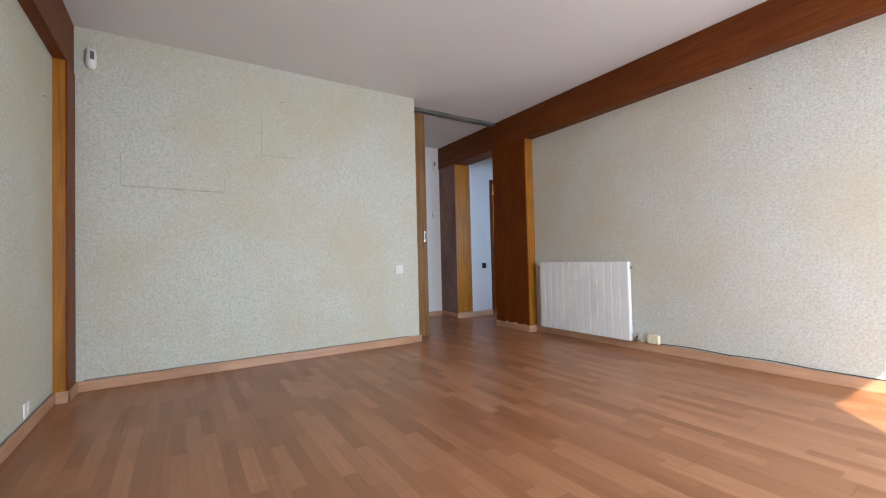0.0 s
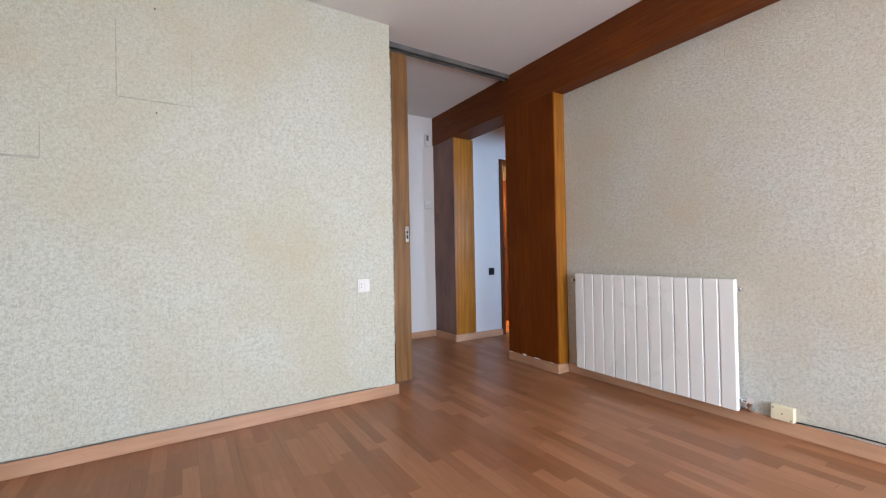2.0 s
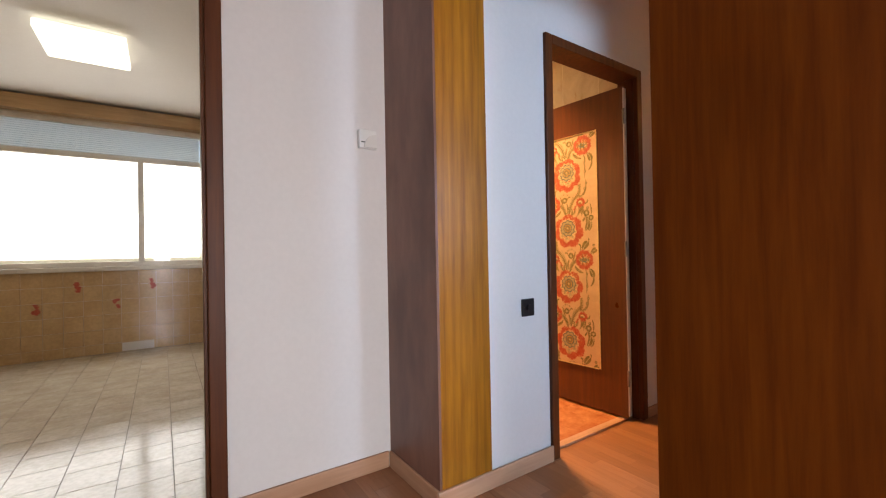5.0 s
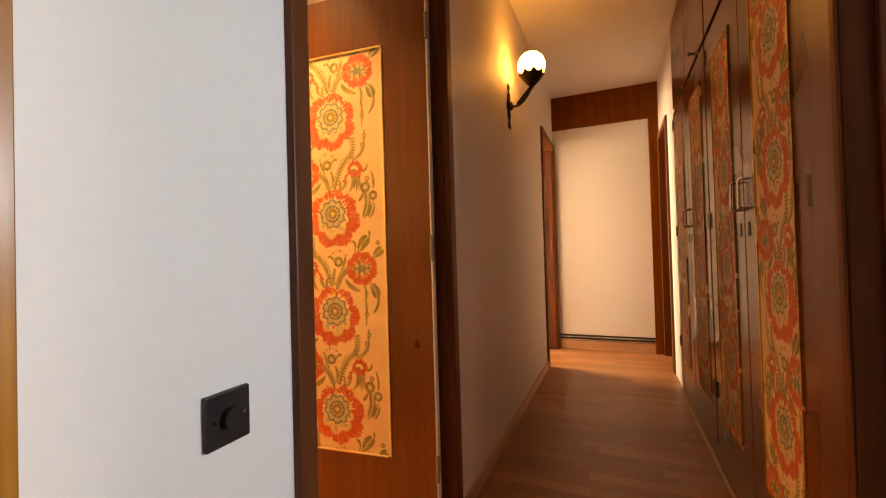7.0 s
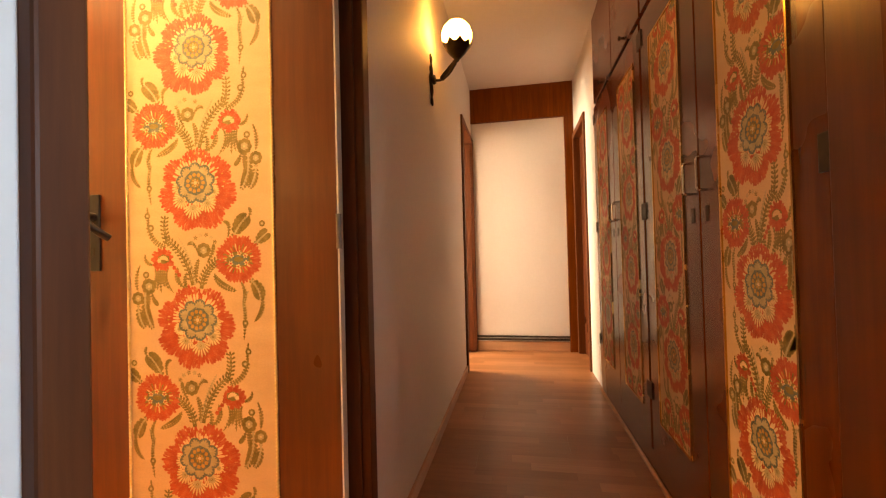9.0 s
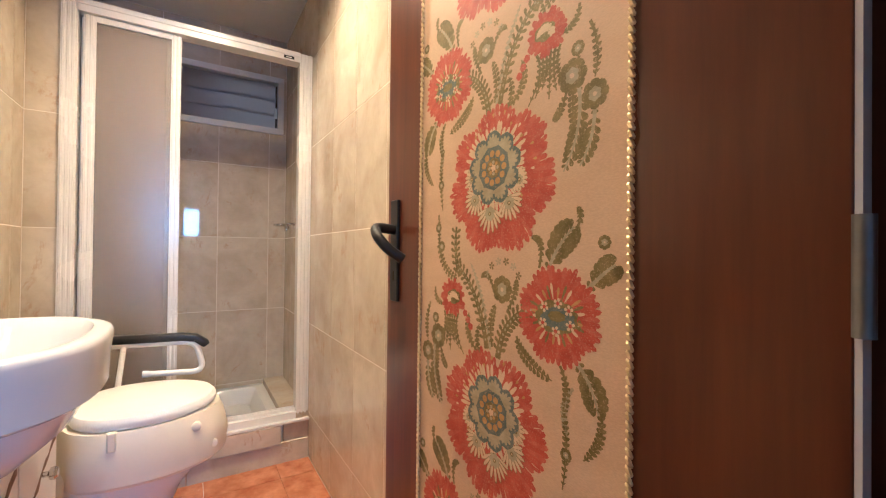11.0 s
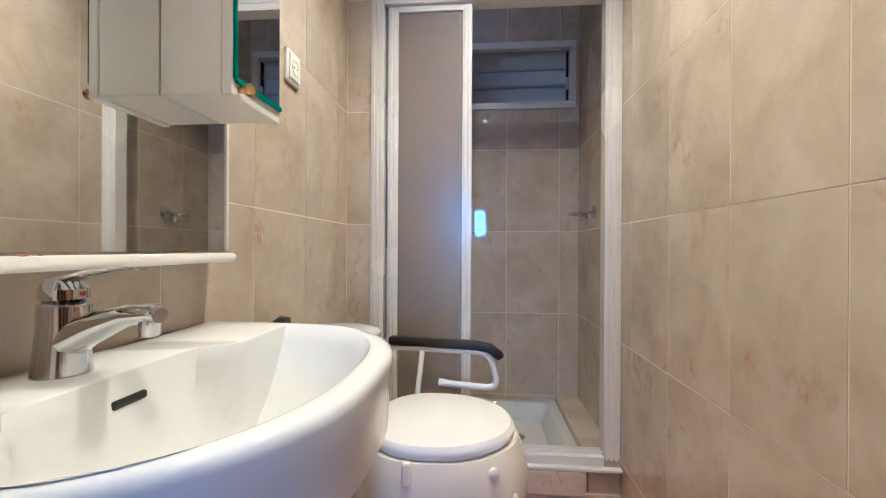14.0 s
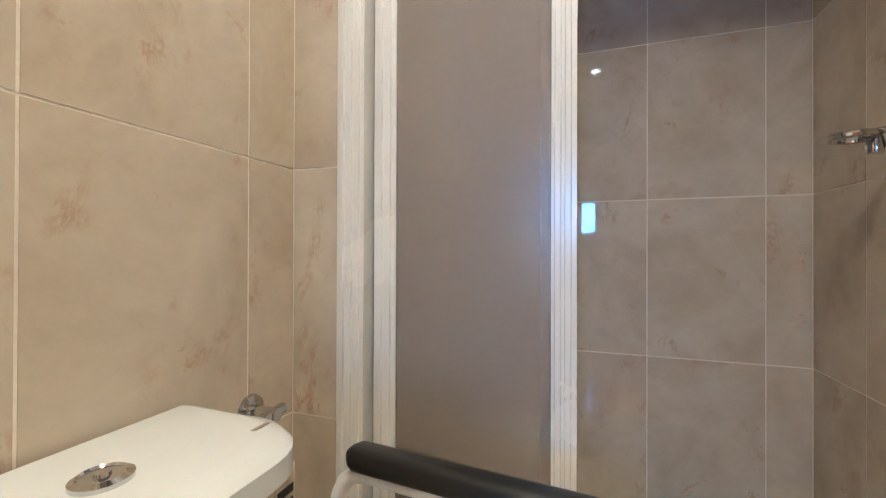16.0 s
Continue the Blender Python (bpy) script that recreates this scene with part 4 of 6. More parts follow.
part("latch_recess", boxes((2.136, 2.150, 3.984, 3.9852, 1.085, 1.115), (2.136, 2.150, 3.984, 3.9852, 1.125, 1.145)), BLACK, latch)
track = S("trim_sliding_track", boxes((1.93, 3.195, 3.975, 3.983, 2.528, CEIL), (1.93, 3.195, 4.035, 4.043, 2.528, CEIL), (1.93, 3.195, 3.983, 4.035, 2.548, CEIL)),
          STEEL, "grey steel sliding door track on the ceiling", "track")

# ---- living room ----
rad = thing("radiator", (3.27, 2.80, 0.08), "white aluminium sectional radiator on the wall", "radiator")
one = None
for i in range(13):
    y = 2.239 + i * 0.0837
    if one is None:
        prof = [(3.239, y + 0.0012), (3.2345, y + 0.007), (3.2345, y + 0.0765), (3.239, y + 0.0825), (3.262, y + 0.0825), (3.262, y + 0.066), (3.300, y + 0.066), (3.300, y + 0.018), (3.262, y + 0.018), (3.262, y + 0.0012)]
        bm = loft([[Vector((x, q, z)) for x, q in prof] for z in (0.082, 0.088, 0.785, 0.795)])
        one = part("section", bm, WHITE_ENAMEL, rad)
    else:
        ob = one.copy()
        scene.collection.objects.link(ob)
        ob.location = (0, i * 0.0837, 0)
part("header", tube([(3.281, 2.244, 0.742), (3.281, 3.325, 0.742)], 0.016, 12), WHITE_ENAMEL, rad, smooth=True)
part("header", tube([(3.281, 2.244, 0.132), (3.281, 3.325, 0.132)], 0.016, 12), WHITE_ENAMEL, rad, smooth=True)
part("bleed_plug", merged(tube([(3.281, 2.244, 0.742), (3.281, 2.236, 0.742)], 0.018, 12), tube([(3.281, 2.236, 0.742), (3.281, 2.222, 0.742)], 0.008, 8)), CHROME, rad, "chrome bleed plug")
part("valve", merged(tube(rounded([(3.281, 2.244, 0.132), (3.281, 2.205, 0.132), (3.281, 2.205, 0.085), (3.318, 2.205, 0.085)], 0.015), 0.013, 10),
                     tube([(3.281, 2.205, 0.118), (3.25, 2.185, 0.150)], 0.017, 10)), CHROME, rad, "chrome lockshield valve", True)
part("valve", merged(tube([(3.281, 3.325, 0.742), (3.281, 3.375, 0.742)], 0.010, 8)), BLACK, rad, "black valve stub")
part("knob", lathe([(0.012, 0.0), (0.018, 0.006), (0.018, 0.020), (0.012, 0.026)], (3.281, 3.372, 0.742), 1, 14), CREAM, rad, "cream valve cap", True)

box1 = thing("telephone_box", (3.30, 2.06, 0.076), "small cream plastic telephone junction box on the skirting", "junction box")
part("cover", boxes((3.284, 3.320, 2.012, 2.110, 0.0765, 0.150), bevel=0.004), CREAM, box1)
for y, z in ((2.061, 0.113), (2.025, 0.088), (2.098, 0.138)):
    part("screw", lathe([(0.0035, 0), (0.003, 0.002)], (3.2835, y, z), 0, 8), BLACK, box1)


def cable(name, pts, r, mat, label):
    return tagged(link(name, tube(pts, r, 6), mat, Vector((0, 0, 0)), True), label, "cable")


cable("telephone_cable", [(3.312, 2.01 - 0.09 * k, 0.0795 + (0.010 * abs(math.sin(k * 0.55)) if k < 12 else 0.002)) for k in range(35)], 0.0032, BLACK, "thin dark telephone cable lying on the skirting board")
cable("aerial_cable", [(-0.745 + 0.11 * k, 3.776, 0.0795 + 0.002 * math.sin(k * 1.3)) for k in range(24)], 0.003, STEEL, "thin grey dusty cable clipped along the skirting board")
cable("aerial_cable", [(-0.857, 3.50 - 0.12 * k, 0.0795 + 0.002 * math.sin(k * 1.1)) for k in range(36)], 0.0035, STEEL, "thin grey cable clipped along the skirting board")


def rocker(name, lo, hi, axis, face, out, label, mats, toggles):
    """A flush wall plate with rockers. axis: the way that the plate faces; out: +1 or -1 along it."""
    ob = thing(name, [0, 0, 0], label, "switch")

    def slab(a0, a1, z0, z1, d0, d1, bev):
        d0, d1 = sorted((face + out * d0, face + out * d1))
        return boxes((a0, a1, d0, d1, z0, z1) if axis == "y" else (d0, d1, a0, a1, z0, z1), bevel=bev)

    mid = ((lo[0] + hi[0]) / 2, (lo[1] + hi[1]) / 2)
    ob.location = (mid[0], face, lo[1]) if axis == "y" else (face, mid[0], lo[1])
    ORG[ob] = Vector(ob.location)
    part("plate", slab(lo[0], hi[0], lo[1], hi[1], 0.0, 0.010, 0.003), mats[0], ob)
    for a0, a1, z0, z1 in toggles:
        part("rocker", slab(a0, a1, z0, z1, 0.010, 0.0145, 0.0015), mats[1], ob)
    return ob


sw = rocker("wall_switch", (1.662, 0.722), (1.746, 0.806), "y", 3.785, -1, "white double switch and socket plate on wallpaper", (WHITE_PLASTIC, WHITE_PLASTIC),
            [(1.674, 1.702, 0.734, 0.794), (1.706, 1.734, 0.734, 0.794)])
for z in (0.752, 0.776):
    part("hole", lathe([(0.003, 0), (0.003, 0.001)], (1.688, 3.770, z), 1, 8), BLACK, sw)
sw = rocker("wall_switch", (3.675, 0.708), (3.752, 0.789), "y", 4.935, -1, "black bakelite wall switch with a round knob", (BLACK, BLACK), [])
part("knob", lathe([(0.016, -0.022), (0.016, -0.010), (0.012, -0.008)], (3.7135, 4.935, 0.749), 1, 16), BLACK, sw, smooth=True)
for x in (3.688, 3.739):
    part("screw", lathe([(0.003, -0.0112), (0.003, -0.0098)], (x, 4.935, 0.749), 1, 8), CHROME, sw)
sw = rocker("wall_switch", (3.764, 0.752), (3.836, 0.824), "x", 4.262, -1, "black bakelite toggle switch on a cream wall", (BLACK, BLACK), [(3.788, 3.812, 0.772, 0.804)])
part("toggle", boxes((4.232, 4.2475, 3.796, 3.805, 0.782, 0.798), bevel=0.002), BLACK, sw)


rocker("aerial_socket", (2.96, 0.090), (3.04, 0.170), "x", -0.864, 1, "small white aerial socket low on the wallpaper", (WHITE_PLASTIC, WHITE_PLASTIC), [(2.985, 3.015, 0.112, 0.148)])


def motion_sensor(x0, x1, z0, z1, wall, lens_side):
    ob = thing("alarm_sensor", ((x0 + x1) / 2, wall, z0), "white plastic alarm motion sensor high on the wall", "alarm sensor", "alarm sensors")
    xm, w, h = (x0 + x1) / 2, (x1 - x0) / 2, z1 - z0
    rings = []
    for z, q, d in ((0.0, 0.45, 0.020), (0.08, 0.8, 0.034), (0.25, 0.98, 0.043), (0.6, 1.0, 0.046), (0.9, 0.95, 0.042), (1.0, 0.75, 0.034)):
        ring = [Vector((xm - w * q, wall, z0 + h * z)), Vector((xm + w * q, wall, z0 + h * z))]
        ring += [Vector((xm + w * q * math.cos(math.pi * k / 8), wall - d * (0.35 + 0.65 * math.sin(math.pi * k / 8)), z0 + h * z)) for k in range(9)]
        rings.append(ring)
    part("body", loft(rings), WHITE_PLASTIC, ob, smooth=True)
    c = xm + lens_side * w * 0.35
    part("lens", boxes((c - w * 0.38, c + w * 0.38, wall - 0.0465, wall - 0.036, z0 + h * 0.42, z0 + h * 0.86), bevel=0.004), STEEL, ob, "grey sensor window")
    return ob


motion_sensor(-0.735, -0.672, 2.275, 2.412, 3.785, 1)
motion_sensor(3.085, 3.160, 2.221, 2.365, 5.35, -1)

th = thing("thermostat", (3.105, 5.35, 1.496), "white plastic room thermostat with a quarter-round dial", "thermostat")
part("body", boxes((3.062, 3.148, 5.322, 5.350, 1.496, 1.582), bevel=0.004), WHITE_PLASTIC, th)
pts = [Vector((3.146, 0, 1.499))] + [Vector((3.146 - 0.062 * math.sin(math.pi / 2 * k / 10), 0, 1.499 + 0.062 * math.cos(math.pi / 2 * k / 10))) for k in range(11)]
part("dial", loft([[p + Vector((0, y, 0)) for p in pts] for y in (5.323, 5.316)]), ALU_WHITE, th)
part("mark", boxes((3.070, 3.090, 5.3212, 5.3222, 1.520, 1.525)), BLACK, th)

GREY_STAIN = surface("old_dust", (0.40, 0.38, 0.31), (0.54, 0.52, 0.44), 20, 90, 0.8, bump=0.4, depth=0.002)


OLD_GLUE = surface("old_glue_line", (0.26, 0.19, 0.085), (0.40, 0.31, 0.16), 20, 90, 0.7, bump=0.3, depth=0.001)


def ghost(name, spans, wall, axis, label, mat=GREY_STAIN):
    """Dust lines that a removed picture left on the paper."""
    bm = bmesh.new()
    g = random.Random(len(spans) + int(spans[0][0] * 100))
    for a0, z0, a1, z1, w in spans:
        n = max(3, int(math.hypot(a1 - a0, z1 - z0) / 0.03))
        lo, hi = [], []
        for k in range(n + 1):
            t = k / n
            a, z = a0 + (a1 - a0) * t, z0 + (z1 - z0) * t
            q = w * g.uniform(0.35, 1.0)
            da, dz = (0, q) if abs(a1 - a0) > abs(z1 - z0) else (q, 0)
            for row, s in ((lo, -0.5), (hi, 0.5)):
                p = (a + s * da, wall, z + s * dz) if axis == "y" else (wall, a + s * da, z + s * dz)
                row.append(bm.verts.new(p))
        for k in range(n):
            bm.faces.new((lo[k], lo[k + 1], hi[k + 1], hi[k]))
    return tagged(link(name, bm, mat, Vector((0, 0, 0))), label, "stain", kind="structure")


ghost("trim_picture_mark", [(-0.535, 1.455, 0.136, 1.448, 0.014), (-0.54, 1.46, -0.54, 1.70, 0.006), (0.136, 1.45, 0.136, 1.62, 0.006)], 3.7838, "y", "dust outline of a removed picture")
ghost("trim_picture_mark", [(0.43, 1.79, 0.74, 1.79, 0.010), (0.42, 1.79, 0.42, 2.18, 0.007), (0.745, 1.80, 0.745, 2.1, 0.005)], 3.7838, "y", "dust outline of a removed picture")
ghost("trim_paper_seam", [(0.869, 0.085, 0.872, 0.55, 0.003), (0.314, 2.45, 0.312, 2.56, 0.004), (-0.22, 2.50, -0.22, 2.56, 0.003)], 3.7838, "y", "open seam in the wallpaper")
ghost("trim_paper_tear", [(3.868 + 0.006 * math.sin(k * 1.7), 0.15 + 0.11 * k, 3.868 + 0.006 * math.sin(k * 1.7 + 1.2), 0.15 + 0.11 * k + 0.085, 0.013) for k in range(17)], 4.2608, "x", "dashed line of old glue on the paint", OLD_GLUE)
ghost("trim_paper_tear", [(3.840 + 0.008 * math.sin(k * 0.6), 0.2 + 0.2 * k, 3.840 + 0.008 * math.sin(k * 0.6 + 0.6), 0.4 + 0.2 * k, 0.006) for k in range(10)], 4.2608, "x", "faint torn line in the paint")


def nail(p, axis):
    ob = tagged(link("nail", lathe([(0.0035, 0.0), (0.0035, 0.0015), (0.0015, 0.002), (0.0015, 0.010), (0.003, 0.012)], (0, 0, 0), 2, 8), IRON, Vector((0, 0, 0))), "small rusty nail stuck in faded wallpaper", "nail", "wall nails")
    ob.matrix_world = pose(*p, *axis)
    return ob


for x, z in ((-0.212, 1.924), (0.583, 2.275), (1.36, 1.938), (0.585, 1.73)):
    nail((x, 3.785, z), (90, 0, 0))
nail((3.32, 1.273, 2.043), (0, -90, 0))
for y, z in ((2.55, 1.98), (3.35, 1.90)):
    nail((-0.864, y, z), (0, 90, 0))
tagged(link("chipped_plaster", merged(*[boxes((3.1805, 3.1825, 3.50 + 0.16 * k, 3.54 + 0.16 * k + 0.02 * (k % 2), 0.074, 0.079 + 0.004 * (k % 3)), bevel=0.002) for k in range(4)]), WHITE_PLASTIC, Vector((0, 0, 0))),
       "flaky white filler along the skirting top", "filler", kind="structure")

# living room window, behind the walker
win = thing("window_1", (1.78, -1.33, 0.06), "wide white-framed balcony window", "window", kind="structure")
for span in ((0.505, 0.565, -1.36, -1.30, 0.06, 2.375), (2.84, 2.9, -1.36, -1.30, 0.06, 2.375), (1.68, 1.73, -1.355, -1.305, 0.12, 2.315), (0.565, 2.84, -1.36, -1.30, 2.315, 2.375), (0.565, 2.84, -1.36, -1.30, 0.06, 0.12)):
    part("window_frame", boxes(span, bevel=0.004), ALU_WHITE, win)

# ---- corridor ----
ward = thing("wardrobe", (5.44, 3.7, 0), "built-in dark veneered wardrobe with floral fabric door panels", "wardrobe")
part("carcass", boxes((4.387, 6.515, 3.38, 3.952, 0.0, CEIL - 0.004)), WARD, ward)
part("plinth", boxes((4.387, 6.515, 3.952, 3.972, 0.004, 0.10), bevel=0.002), WARD, ward)
part("plinth_bead", tube([(4.387, 3.978, 0.010), (6.515, 3.978, 0.010)], 0.009, 8), OAK, ward)
LW, LH = 0.285, 1.52
leaves = [(4.392, 4.905), (4.911, 5.430), (5.452, 5.968), (5.974, 6.505)]
for n, (x0, x1) in enumerate(leaves):
    leaf = part("door", boxes((x0, x1, 3.952, 3.976, 0.105, 1.915), bevel=0.003), WARD, ward)
    a0 = x0 + 0.098 if n % 2 == 0 else x1 - 0.115 - LW
    place = lambda a, b, h, a0=a0: Vector((a0 + LW - a, 3.9762 + h, 0.262 + b))
    part("fabric_panel", floral_print(LW, LH, -0.113 + 0.06 * (n % 2), 0.354, 0.55, place, -1 if n % 2 else 1, 3 + n), INKS, leaf, "printed floral fabric panel")
    part("beading", boxes((a0 - 0.006, a0, 3.976, 3.981, 0.256, 0.262 + LH + 0.006), (a0 + LW, a0 + LW + 0.006, 3.976, 3.981, 0.256, 0.262 + LH + 0.006),
                          (a0, a0 + LW, 3.976, 3.981, 0.256, 0.262), (a0, a0 + LW, 3.976, 3.981, 0.262 + LH, 0.268 + LH)), BRASS, leaf)
    hx = x1 - 0.045 if n % 2 == 0 else x0 + 0.045
    part("handle", tube(rounded([(hx, 3.976, 1.205), (hx, 4.002, 1.205), (hx, 4.002, 1.11), (hx, 3.976, 1.11)], 0.01, 3), 0.0042, 8), CHROME, leaf, "thin bow handle", True)
    part("escutcheon", boxes((hx - 0.011, hx + 0.011, 3.976, 3.978, 1.02, 1.065), bevel=0.0008), IRON, leaf)
    ex = x0 + 0.004 if n % 2 == 0 else x1 - 0.004
    for z in (0.32, 1.07, 1.80):
        part("hinge", boxes((ex - 0.016, ex + 0.016, 3.976, 3.981, z, z + 0.07), bevel=0.001), IRON, leaf, "dark hinge")
for x0, x1 in leaves:
    up = part("upper_door", boxes((x0, x1, 3.952, 3.974, 1.945, 2.52), bevel=0.003), WARD, ward)
    part("knob", lathe([(0.006, 0), (0.006, 0.010), (0.012, 0.014), (0.012, 0.020), (0.005, 0.024)], ((x0 + x1) / 2, 3.974, 1.985), 1, 12), IRON, up)

lampw = thing("wall_lamp", (5.66, 4.935, 1.71), "wrought-iron wall lamp with a lit round glass globe", "wall lamp")
gc = Vector((5.662, 4.79, 2.070))
part("globe", lathe([(0.02, -0.076), (0.045, -0.065), (0.066, -0.044), (0.078, -0.015), (0.079, 0.012), (0.068, 0.042), (0.046, 0.066), (0.02, 0.078), (0.004, 0.08)], gc, 2, 28), BULB, lampw, "glowing white glass globe", True)
cup = part("cup", lathe([(0.006, -0.125), (0.020, -0.115), (0.048, -0.085), (0.064, -0.060), (0.066, -0.052), (0.060, -0.055), (0.040, -0.080), (0.008, -0.10)], gc, 2, 20), IRON, lampw, smooth=True)
bm = bmesh.new()
for k in range(9):
    t = 2 * math.pi * k / 9
    c, s_ = math.cos(t), math.sin(t)
    pts = []
    for r, w, z in ((0.060, 0.016, -0.066), (0.070, 0.018, -0.054), (0.078, 0.006, -0.044), (0.081, 0.0, -0.036)):
        pts.append((gc + Vector((r * c - w * s_, r * s_ + w * c, z)), gc + Vector((r * c + w * s_, r * s_ - w * c, z))))
    vs = [[bm.verts.new(p) for p in pr] for pr in pts]
    for a, b in zip(vs, vs[1:]):
        bm.faces.new((a[0], a[1], b[1], b[0]))
part("petal_rim", bm, IRON, cup, "iron leaf rim")
part("arm", tube(rounded([(5.66, 4.925, 1.855), (5.66, 4.875, 1.845), (5.66, 4.83, 1.88), (5.662, 4.80, 1.93), (5.662, 4.79, 1.955)], 0.03, 5), 0.007, 8), IRON, lampw, smooth=True)
bm = bmesh.new()
for k in range(7):
    t = k / 6
    c = Vector((5.661, 4.875, 1.85)).lerp(Vector((5.662, 4.795, 1.94)), t)
    for s_ in (-1, 1):
        tip = c + Vector((s_ * 0.028 * (1 - 0.4 * t), -0.012, 0.022))
        vs = [bm.verts.new(p) for p in (c + Vector((0, 0.004, -0.006)), c + Vector((s_ * 0.014, -0.012, 0.0)), tip, c + Vector((s_ * 0.008, 0.006, 0.014)))]
        bm.faces.new(vs)
part("leaf_spray", bm, IRON, lampw)
part("rosette", lathe([(0.004, -0.03), (0.022, -0.028), (0.026, -0.018), (0.016, -0.008), (0.034, 0.0)], (5.66, 4.935, 1.855), 1, 18), IRON, lampw, smooth=True)
for sgn, z0 in ((1, 1.875), (-1, 1.835)):
    for sx in (-1, 1):
        part("scroll", tube([Vector((5.66 + sx * (0.004 + 0.020 * math.sin(k * 0.55)), 4.928, z0 + sgn * 0.011 * k)) for k in range(11)], 0.005, 6), IRON, lampw)
cable("heating_pipe", [(7.622, 3.99, 0.140), (7.622, 4.93, 0.140)], 0.009, IRON, "painted heating pipe along the corridor end wall")
cable("heating_pipe", [(7.622, 3.99, 0.112), (7.622, 4.93, 0.112)], 0.009, IRON, "painted heating pipe along the corridor end wall")

# ---- kitchen, seen through its door ----
kw = thing("window_2", (1.75, 9.2, 0.92), "white aluminium sliding kitchen window, overexposed daylight outside", "window", kind="structure")
for span in ((0.75, 0.80, 9.21, 9.28, 0.92, 2.45), (2.70, 2.75, 9.21, 9.28, 0.92, 2.45), (0.80, 2.70, 9.21, 9.28, 0.92, 0.97), (0.80, 2.70, 9.21, 9.28, 2.06, 2.12),
             (0.80, 2.70, 9.21, 9.28, 2.40, 2.45), (2.10, 2.155, 9.205, 9.27, 0.97, 2.06)):
    part("window_frame", boxes(span, bevel=0.004), ALU_WHITE, kw)
for a, b in ((0.80, 2.10), (2.155, 2.70)):
    p = part("pane", boxes((a, b, 9.235, 9.240, 0.97, 2.06)), PANE, kw)
    p.visible_shadow = False
part("window_handle", boxes((2.118, 2.138, 9.185, 9.205, 1.40, 1.52), bevel=0.004), WHITE_PLASTIC, kw)
part("window_sill", boxes((0.70, 2.80, 9.14, 9.205, 0.875, 0.92), bevel=0.005), ALU_WHITE, kw)
SLAT = glass("translucent_slat", (0.80, 0.84, 0.84), 0.4, 0.6)
for k in range(13):
    part("slat", boxes((0.82, 2.69, 9.222, 9.232, 2.125 + 0.021 * k, 2.143 + 0.021 * k)), SLAT, kw)
bb = thing("blind_box", (1.75, 9.2, 2.45), "wood-coloured roller blind box above the kitchen window", "blind box")
part("box", boxes((0.6, 2.95, 9.06, 9.20, 2.46, 2.60), bevel=0.006), wood("pine_box", (0.42, 0.26, 0.12), (0.55, 0.36, 0.19), 0, 0.4, 0.1), bb)
kl = thing("ceiling_lamp", (1.9, 7.45, 2.55), "square white opal ceiling lamp in the kitchen", "ceiling lamp")
part("diffuser", boxes((1.62, 2.12, 7.28, 7.78, 2.535, 2.60), bevel=0.012), glowing("opal_diffuser", (0.92, 1.0, 0.94), 0.4), kl)
part("base_plate", boxes((1.66, 2.08, 7.32, 7.74, 2.60, 2.62)), WHITE_ENAMEL, kl)
vent = thing("floor_vent", (2.09, 9.19, 0.01), "small white metal vent grille low on the wall", "vent")
part("frame", boxes((1.95, 2.23, 9.178, 9.192, 0.006, 0.095), bevel=0.002), WHITE_ENAMEL, vent)
for k in range(5):
    part("slat", boxes((1.96, 2.22, 9.172, 9.179, 0.017 + 0.015 * k, 0.024 + 0.015 * k)), WHITE_ENAMEL, vent)

# ---- bathroom ----


def dloop(yc, half, back, depth, z, n=3.0, count=44, slope=0.0, ledge=0.0):
    """A D-shaped loop against the wall x = XL: straight at the back, a squarish bow in front.
    ledge: how far the middle of the back stands forward of its ends (below 0: set back, under the tap)."""
    ring = []
    for k in range(count + 1):
        t = math.pi * k / count
        x = back - ledge + (depth - back + ledge) * abs(math.sin(t)) ** (2 / n)
        y = half * math.copysign(abs(math.cos(t)) ** (2 / n), math.cos(t))
        ring.append(Vector((XL + x, yc + y, z - slope * x)))
    for k in range(1, 20):
        y = -half + 2 * half * k / 20
        q = min(1.0, max(0.0, (0.155 - abs(y + 0.04)) / 0.05))
        x = back - ledge + ledge * q * q * (3 - 2 * q)
        ring.append(Vector((XL + x, yc + y, z - slope * x)))
    return ring


basin = thing("washbasin", (3.78, 5.87, 0.62), "white ceramic washbasin with an overflow slot, on a worn vanity unit", "washbasin")
yc, sl = 5.870, -0.015
rings = [dloop(yc, 0.15, 0.03, 0.24, 0.640), dloop(yc, 0.19, 0.02, 0.315, 0.668), dloop(yc, 0.215, 0.016, 0.362, 0.712), dloop(yc, 0.230, 0.014, 0.385, 0.760),
         dloop(yc, 0.280, 0.010, 0.402, 0.764, 2.7), dloop(yc, 0.288, 0.006, 0.409, 0.770, 2.7), dloop(yc, 0.290, 0.003, 0.412, 0.830, 2.7), dloop(yc, 0.295, 0.002, 0.415, 0.852, 2.7, slope=sl),
         dloop(yc, 0.294, 0.002, 0.414, 0.859, 2.7, slope=sl), dloop(yc, 0.290, 0.004, 0.410, 0.864, 2.7, slope=sl), dloop(yc, 0.283, 0.010, 0.404, 0.866, 2.7, slope=sl),
         dloop(yc, 0.264, 0.124, 0.389, 0.867, 2.4, slope=sl, ledge=-0.048), dloop(yc, 0.259, 0.127, 0.384, 0.865, 2.35, slope=sl, ledge=-0.048)]
